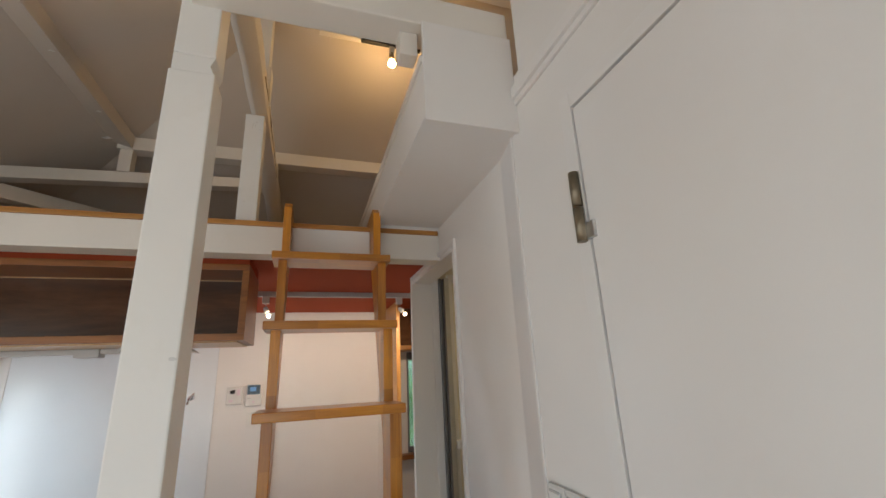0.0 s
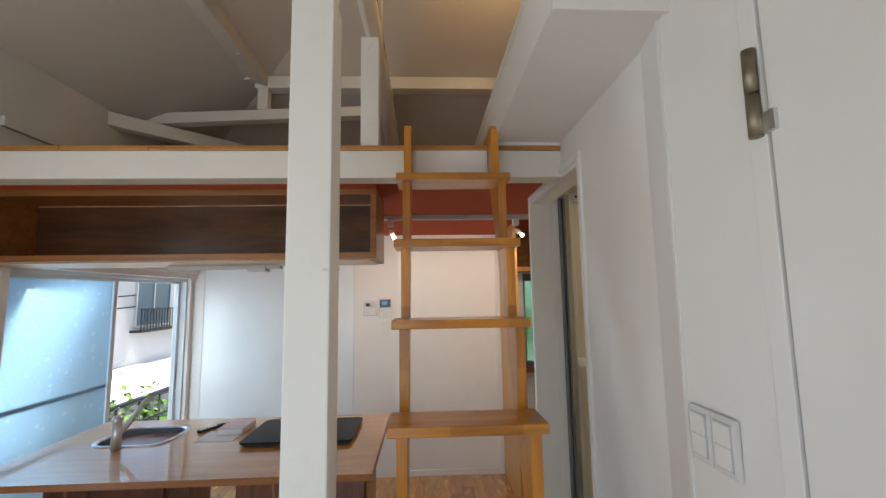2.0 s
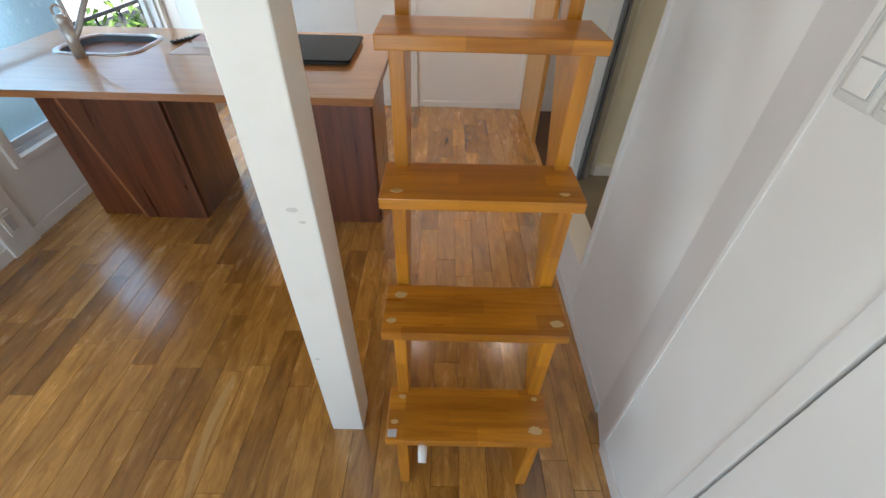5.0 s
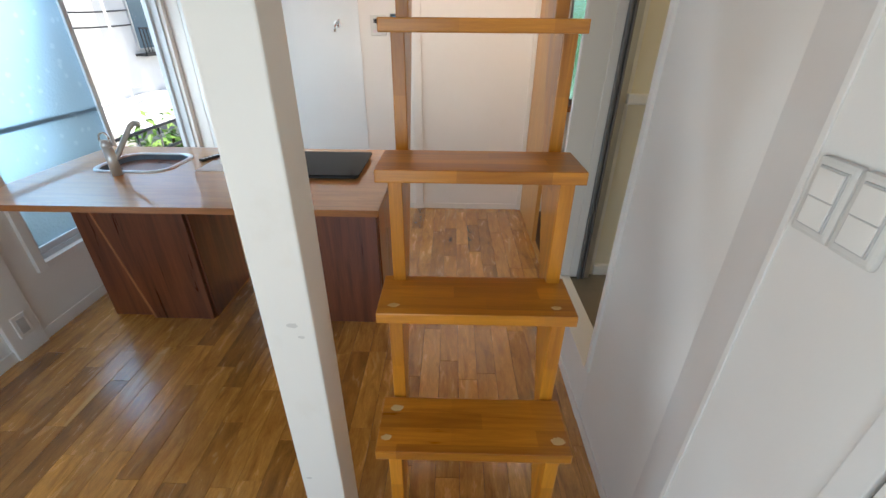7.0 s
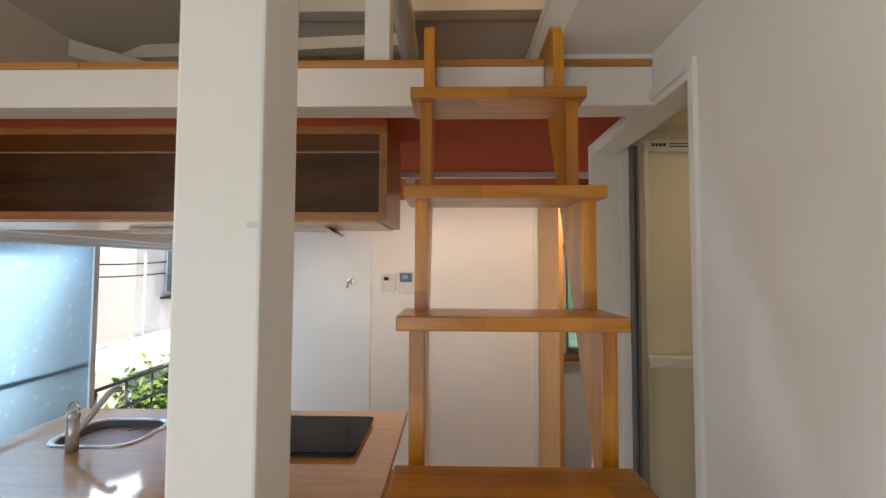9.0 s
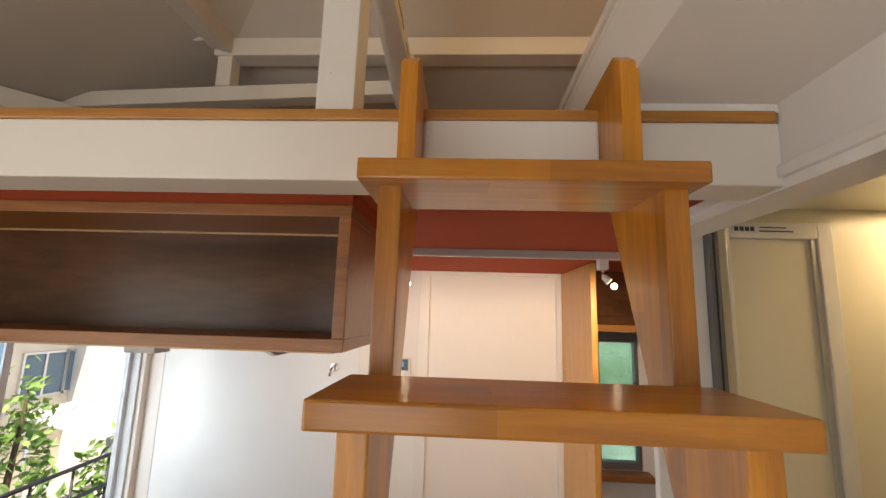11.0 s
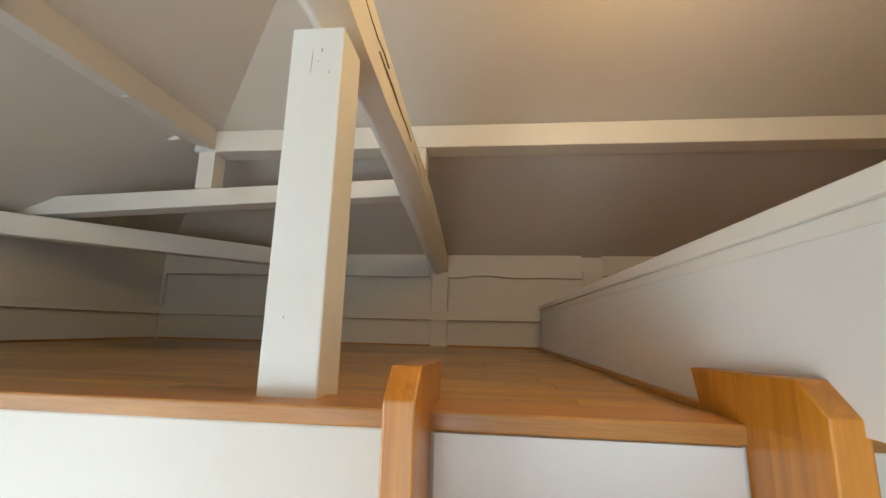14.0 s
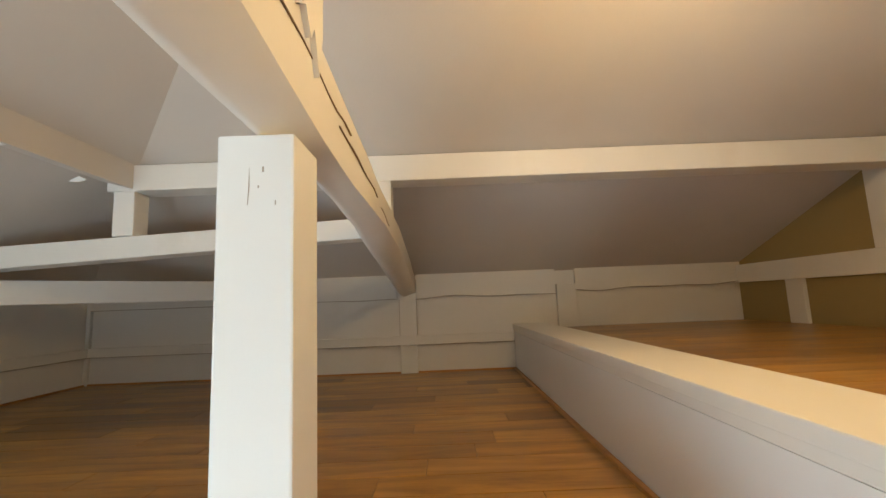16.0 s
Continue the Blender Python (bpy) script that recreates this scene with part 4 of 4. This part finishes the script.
part("buttons", bm, WHITE_PLASTIC, o)

# ---- hanging cabinet and its lamp ----
o = thing("hanging_cabinet", (-1.2, 0.3, 1.73), "reddish wood open-fronted cabinet hung from the ceiling", "cabinet")
CX0, CX1, CY0, CY1, CZ0, CZ1 = XL + 0.002, -0.355, 0.15, 0.515, 1.730, 2.056
part("bottom_board", box(CX0, CX1, CY0, CY1, CZ0, CZ0 + 0.028, 0.002), CABINET, o)
part("top_board", box(CX0, CX1, CY0, CY1, CZ1 - 0.028, CZ1, 0.002), CABINET, o)
part("side_board", box(CX1 - 0.028, CX1, CY0 + 0.001, CY1, CZ0 + 0.028, CZ1 - 0.028, 0.002), CABINET, o)
part("side_board", box(CX0, -2.07, CY0 + 0.001, CY1, CZ0 + 0.028, CZ1 - 0.028, 0.002), CABINET, o)
part("back_panel", box(-2.07, CX1 - 0.028, 0.375, 0.387, CZ0 + 0.028, CZ1 - 0.028), CABINET_BACK, o, "dark polished back panel")
part("light_bead", box(-2.07, CX1 - 0.028, 0.370, 0.375, CZ1 - 0.032, CZ1 - 0.028), LAMINATE, o, "thin pale bead")
part("hanger", boxes((CX0, CX1 - 0.005, CY0 + 0.02, CY1, CZ1, 2.105)), RED, o)
part("underside", box(CX0, CX1 - 0.03, CY0 + 0.03, CY1 - 0.01, CZ0 - 0.006, CZ0), LAMINATE, o, "pale plywood underside")
o = thing("strip_light", (-1.18, 0.41, 1.72), "slim grey strip light under the cabinet, switched off", "strip light")
part("bar", box(-1.43, -0.87, 0.385, 0.425, 1.702, 1.724, 0.004), GREY_PLASTIC, o)
part("end_box", box(-1.03, -0.94, 0.375, 0.44, 1.688, 1.7245, 0.005), GREY_PLASTIC, o)
o = thing("range_hood_plate", (-0.70, 0.43, 1.72), "pale angled hood plate under the cabinet", "hood")
part("plate", prism(((-0.86, 1.724), (-0.62, 1.724), (-0.58, 1.700), (-0.59, 1.697), (-0.63, 1.716), (-0.86, 1.716)), "y", 0.33, 0.47, 0.001), GREY_PLASTIC, o)

# ---- on the back wall ----
o = thing("intercom", (-0.50, YB, 1.45), "white video intercom with a dark screen", "intercom")
part("case", box(-0.550, -0.430, YB - 0.028, YB, 1.362, 1.53, 0.006), PLATE_GREYED, o)
part("display", box(-0.540, -0.445, YB - 0.0305, YB - 0.027, 1.452, 1.522, 0.001), SCREEN, o, "dark screen")
part("display_tint", box(-0.52, -0.475, YB - 0.032, YB - 0.0302, 1.475, 1.507), SCREEN_BLUE, o)
part("button", rod((-0.49, YB - 0.031, 1.395), (-0.49, YB - 0.027, 1.395), 0.009), PINK_PAPER, o)
part("print", boxes((-0.54, -0.51, YB - 0.0292, YB - 0.028, 1.42, 1.426)), GREY_PLASTIC, o)
o = thing("water_heater_panel", (-0.63, YB, 1.45), "white water heater control panel with a small display", "control panel")
part("case", box(-0.690, -0.575, YB - 0.022, YB, 1.382, 1.515, 0.005), PLATE_GREYED, o)
part("display", box(-0.665, -0.628, YB - 0.022, YB - 0.019, 1.462, 1.492), SCREEN, o)
part("button", boxes((-0.615, -0.592, YB - 0.0225, YB - 0.019, 1.45, 1.495), (-0.67, -0.64, YB - 0.0225, YB - 0.019, 1.40, 1.42), bev=0.001), PINK_PAPER, o)
o = thing("light_switch", (-0.50, YB, 1.26), "single white rocker light switch on the back wall", "switch")
part("plate", box(-0.535, -0.465, YB - 0.009, YB, 1.20, 1.32, 0.003), WHITE_PLASTIC, o)
part("rocker", box(-0.515, -0.485, YB - 0.012, YB - 0.008, 1.225, 1.295, 0.002), WHITE_PLASTIC, o)
o = thing("gas_tap", (-0.935, YB - 0.006, 1.44), "chrome wall tap with a short bent outlet", "tap")
part("flange", rod((-0.935, YB - 0.018, 1.455), (-0.935, YB - 0.006, 1.455), 0.024, 16), CHROME, o)
part("outlet", tube([(-0.935, YB - 0.018, 1.455), (-0.935, YB - 0.05, 1.455), (-0.94, YB - 0.065, 1.44), (-0.945, YB - 0.065, 1.405)], 0.009), CHROME, o)
part("lever", rod((-0.935, YB - 0.05, 1.46), (-0.905, YB - 0.055, 1.485), 0.005), CHROME, o)

# ---- double switch on the right wall ----
o = thing("light_switch", (XD, -0.92, 1.26), "pair of white rocker switches side by side", "switch")
for y in (-0.874, -0.944):
    p = part("plate", box(XD - 0.012, XD, y - 0.0348, y + 0.0348, 1.203, 1.316, 0.007), PLATE_GREYED, o)
    part("inner_frame", box(XD - 0.0145, XD - 0.011, y - 0.0235, y + 0.0235, 1.217, 1.304, 0.001), GREY_PLASTIC, p, "grey inner frame")
    part("rocker", box(XD - 0.0175, XD - 0.014, y - 0.021, y + 0.021, 1.2615, 1.3015, 0.0015), WHITE_PLASTIC, p)
    part("rocker", box(XD - 0.0165, XD - 0.014, y - 0.021, y + 0.021, 1.2195, 1.2595, 0.0015), WHITE_PLASTIC, p)
o = thing("wall_socket", (XL, 0.12, 0.15), "white wall socket low on the casing board", "socket")
part("plate", box(XL + 0.022, XL + 0.031, 0.085, 0.155, 0.10, 0.22, 0.003), WHITE_PLASTIC, o)
part("outlet_face", box(XL + 0.03, XL + 0.0335, 0.10, 0.14, 0.12, 0.20, 0.001), GREY_PLASTIC, o)

# ---- lights ----
o = thing("track_light", (0.1, 1.06, 2.10), "white ceiling light track with two small lit spots", "track light")
part("track", box(-0.42, 0.70, 1.045, 1.08, 2.072, 2.1045, 0.003), GREY_PLASTIC, o)


def spot(x, y, z, tip):
    part("socket", box(x - 0.02, x + 0.02, y - 0.02, y + 0.02, z - 0.045, z, 0.003), WHITE_PLASTIC, o)
    part("arm", rod((x, y, z - 0.04), (x, y - 0.01, z - 0.085), 0.006), CHROME, o)
    h = part("spot_head", rod((x, y - 0.01, z - 0.075), Vector((x, y - 0.01, z - 0.075)) + (Vector(tip) - Vector((x, y - 0.01, z - 0.075))) * 0.55, 0.012, 14, 0.017), WHITE_PLASTIC, o)
    bm = bmesh.new()
    bmesh.ops.create_uvsphere(bm, u_segments=14, v_segments=10, radius=0.013, matrix=Matrix.Translation(tip))
    part("lamp_bulb", bm, SPOT_GLOW, h, "lit clear bulb")


spot(-0.365, 1.062, 2.073, (-0.34, 1.03, 1.945))
spot(0.50, 1.062, 2.073, (0.535, 1.03, 1.955))
lamp("spot_beam", "SPOT", look((0.538, 1.045, 1.925), (0.25, 2.0, 0.6)), 6.6, (1.0, 0.82, 0.66), radius=0.03, cone=radians(165))
lamp("spot_beam", "SPOT", look((-0.338, 1.045, 1.915), (-0.2, 2.0, 0.6)), 6.6, (1.0, 0.82, 0.66), radius=0.03, cone=radians(165))
BX, BY, BZ = 0.262, 0.02, 3.15
o = thing("loft_pendant_spot", (BX, BY, 3.3), "lit clear bulb in a dark holder on a ceiling track", "lamp")
part("track", box(0.10, 0.42, BY - 0.012, BY + 0.012, 3.25, 3.265, 0.003), BLACK_MATT, o)
part("track_mount", box(-0.11, 0.51, BY - 0.03, BY + 0.03, 3.265, 3.40), BEAM, o)
part("arm", box(BX - 0.012, BX + 0.012, BY - 0.012, BY + 0.012, 3.19, 3.245, 0.002), GREY_PLASTIC, o)
part("holder", rod((BX, BY, 3.205), (BX, BY, 3.165), 0.014, 14), BRONZE, o)
bm = bmesh.new()
bmesh.ops.create_uvsphere(bm, u_segments=16, v_segments=10, radius=0.020, matrix=Matrix.Translation((BX, BY, 3.142)))
part("bulb", bm, BULB, o, "warm lit bulb")
lamp("loft_bulb", "POINT", pose(BX, BY, 3.105), 1.65, (1.0, 0.66, 0.30), radius=0.02)

# ---- outside the kitchen window ----
structure("ground", box(-400, 400, -400, 400, -2.9, -2.6), EARTH, "pale gravel ground", "ground")
o = thing("balcony_railing", (-3.4, 2.4, -2.6), "black iron railing outside the window", "railing")
for z in (0.42, 0.16):
    part("rail", rod((-3.4, 1.0, z), (-3.4, 5.4, z), 0.018), IRON, o)
for i in range(13):
    part("baluster", rod((-3.4, 1.1 + 0.36 * i, -2.6), (-3.4, 1.1 + 0.36 * i, 0.42), 0.011), IRON, o)


def bush(name, at, size, count, seed, label):
    rnd = random.Random(seed)
    o = thing(name, at, label, "shrub")
    part("trunk", tube([at, (at[0], at[1], at[2] + size[2] * 0.6), (at[0] + 0.1, at[1], at[2] + size[2])], [0.05, 0.04, 0.02]), BARK, o)
    bm = bmesh.new()
    for _ in range(count):
        a, u = rnd.uniform(0, 6.283), rnd.uniform(-1, 1)
        r = rnd.uniform(0.55, 1.0) * (1 + 0.25 * math.sin(3 * a + seed))
        c = Vector((at[0] + size[0] * r * math.cos(a) * math.sqrt(1 - u * u), at[1] + size[1] * r * math.sin(a) * math.sqrt(1 - u * u), at[2] + size[2] * (0.62 + 0.42 * u * r)))
        q = Euler((rnd.uniform(-1, 1), rnd.uniform(-1, 1), rnd.uniform(0, 6.3))).to_matrix()
        s = rnd.uniform(0.05, 0.10)
        v = [bm.verts.new(c + q @ Vector(p)) for p in ((-s, 0, 0), (0, -s * 0.45, 0.01), (s, 0, 0), (0, s * 0.45, 0.01))]
        bm.faces.new(v)
    part("leaves", bm, FOLIAGE, o)


bush("garden_bush", (-4.4, 4.8, -2.6), (0.5, 0.75, 2.6), 2400, 3, "bright green leafy bush behind the railing")
bush("garden_bush", (-5.7, 4.5, -2.6), (0.45, 0.55, 3.35), 900, 8, "light green sunlit tree beyond the railing")
bush("garden_bush", (-4.7, 3.2, -2.6), (0.42, 0.45, 2.45), 1100, 5, "green leafy bush behind the railing")


bush("garden_hedge", (1.1, 3.3, -2.6), (1.3, 0.5, 4.6), 3200, 12, "dense green hedge outside the entrance window")


def house(x0, x1, y0, y1, z1, wall, label, windows, balcony=None, eave=0.4):
    o = thing("house", ((x0 + x1) / 2, (y0 + y1) / 2, -2.6), label, "house")
    part("wall", box(x0, x1, y0, y1, -2.6, z1), wall, o)
    part("roof", prism(((x0 - eave, z1), (x1 + eave, z1), ((x0 + x1) / 2, z1 + 1.5)), "y", y0 - eave, y1 + eave), ROOF_DARK, o)
    for y, w, z, h in windows:
        f = part("window", boxes((x1, x1 + 0.06, y - 0.05, y, z - 0.05, z + h + 0.05), (x1, x1 + 0.06, y + w, y + w + 0.05, z - 0.05, z + h + 0.05), (x1, x1 + 0.06, y, y + w, z - 0.05, z), (x1, x1 + 0.06, y, y + w, z + h, z + h + 0.05), (x1, x1 + 0.05, y + w / 2 - 0.03, y + w / 2 + 0.03, z, z + h)), ALU, o)
        part("pane", box(x1, x1 + 0.02, y, y + w, z, z + h), HOUSE_GLASS, f)
    if balcony:
        y, w, z = balcony
        g = part("balcony_rail", boxes((x1 + 0.3, x1 + 0.34, y, y + w, z + 0.62, z + 0.66), (x1 + 0.3, x1 + 0.34, y, y + w, z, z + 0.04), (x1, x1 + 0.34, y, y + w, z - 0.06, z)), IRON, o)
        for i in range(int(w / 0.14) + 1):
            part("bar", box(x1 + 0.31, x1 + 0.33, y + 0.14 * i, y + 0.14 * i + 0.025, z + 0.04, z + 0.62), IRON, g)
    return o


house(-14, -9, 10.2, 18, 3.6, HOUSE_WHITE, "white rendered house with a balcony window", ((11.4, 1.6, 0.75, 1.4),), (11.2, 2.0, 0.62))
house(-17, -10.5, 3.0, 12.4, 1.25, HOUSE_BEIGE, "beige house with blue-grey windows and a dark roof", ((8.9, 1.05, -0.44, 1.0), (9.98, 1.05, -0.44, 1.0), (11.3, 0.7, -1.5, 2.15), (5.5, 2.0, -0.44, 1.0)))
o = thing("carport", (-7.6, 9.8, -2.6), "open shelter with a bright white sheet roof", "carport")
part("roof", prism(((-8.95, -0.46), (-7.0, -0.82), (-7.0, -0.76), (-8.95, -0.40)), "y", 7.5, 13.2), ROOF_LIGHT, o)
part("fascia", box(-7.01, -6.97, 7.5, 13.2, -0.90, -0.755), ROOF_DARK, o, "dark fascia board")
for y in (7.7, 13.0):
    for x, z in ((-8.8, -0.48), (-7.1, -0.80)):
        part("post", rod((x, y, -2.6), (x, y, z), 0.05), ALU, o)
o = thing("garden_wall", (-6.9, 9.0, -2.6), "low white rendered garden wall", "wall")
part("wall", box(-6.5, -6.3, 2.0, 13.0, -2.6, -1.5), HOUSE_WHITE, o)
part("coping", box(-6.53, -6.27, 2.0, 13.0, -1.5, -1.45), ROOF_LIGHT, o)
o = thing("utility_pole", (-8.2, 9.9, -2.6), "thin metal aerial pole with a cross bar", "pole")
part("pole", rod((-8.4, 9.75, -2.6), (-8.4, 9.75, 1.9), 0.03), GREY_PLASTIC, o)
part("cross_bar", rod((-8.4, 9.4, -0.1), (-8.4, 10.2, -0.1), 0.015), GREY_PLASTIC, o)
o = thing("wire_pole", (-7.5, 2.5, -2.6), "grey concrete street pole carrying overhead wires", "pole")
part("pole", rod((-7.5, 2.5, -2.6), (-7.5, 2.5, 3.2), 0.11, 16, 0.09), GREY_PLASTIC, o)
for i, (z0, z1) in enumerate(((2.6, 2.2), (2.15, 1.7), (1.95, 1.35))):
    pts_ = [(-7.5 - 1.5 * k, 2.5 + 9.0 * k, z0 + (z1 - z0) * k - 0.3 * math.sin(k * math.pi)) for k in np.linspace(0, 1, 14)]
    part("overhead_wire", tube(pts_, 0.02, 6), BLACK_MATT, o, "thin black overhead wire")

# ---- planks of the floors ----
rnd = random.Random(4)
PLANK_W = 0.09


def plank_mesh(name, length, material):
    return mesh_of(name, box(0.0006, length - 0.0006, 0.0006, PLANK_W - 0.0006, -0.016, 0.0, 0.0009), material)


def lay(parent, x0, x1, y0, y1, z, along, material, limit=290):
    """Planks in rows with staggered ends; along 'x' or 'y'."""
    kinds = {n: plank_mesh("plank", n, material) for n in (0.45, 0.6, 0.75)}
    count = 0
    u0, u1, v0, v1 = (x0, x1, y0, y1) if along == "x" else (-y1, -y0, x0, x1)
    v = v0
    while v < v1 - 0.001:
        w = min(PLANK_W, v1 - v)
        u = u0 - rnd.uniform(0, 0.4)
        while u < u1:
            n = rnd.choice((0.45, 0.6, 0.75))
            a, b = max(u, u0), min(u + n, u1)
            whole = a == u and b == u + n and w == PLANK_W
            if b - a > 0.02:
                if whole and count < limit:
                    ob = new("plank", kinds[n])
                    count += 1
                    ob.parent = parent
                    ob.matrix_local = pose(u, v, z) if along == "x" else Matrix.Rotation(radians(-90), 4, "Z") @ pose(u, v, z)
                else:
                    t = Matrix.Identity(4) if along == "x" else Matrix.Rotation(radians(-90), 4, "Z")
                    c = bmesh.new()
                    quad_box(c, 0.0008, b - a - 0.0008, 0.0008, w - 0.0008, -0.016, 0)
                    me = mesh_of("plank", c, material)
                    ob = new("plank", me)
                    ob.parent = parent
                    ob.matrix_local = t @ pose(a, v, z)
            u += n
        v += PLANK_W


f1 = thing("plank_floor", (0, 0, 0), "warm brown acacia plank floor with a satin sheen", "floor", kind="structure")
lay(f1, XL, 0.545, -1.15, YB, 0.0, "y", FLOORING)
f2 = thing("plank_floor_rear", (0, 0, 0), "warm brown acacia plank floor behind the start", "floor", kind="structure")
lay(f2, XL, XR, YS, -1.15, 0.0, "y", FLOORING)
f3 = thing("loft_plank_floor", (0, 0, 0), "warm brown plank floor of the loft", "floor", kind="structure")
lay(f3, LX, 0.172, 0.075, LY, ZF, "x", LOFT_FLOORING)
f4 = thing("upper_plank_floor", (0, 0, 0), "warm brown plank floor of the raised loft", "floor", kind="structure")
lay(f4, 0.292, XG, -0.86, LY, ZU, "x", LOFT_FLOORING)
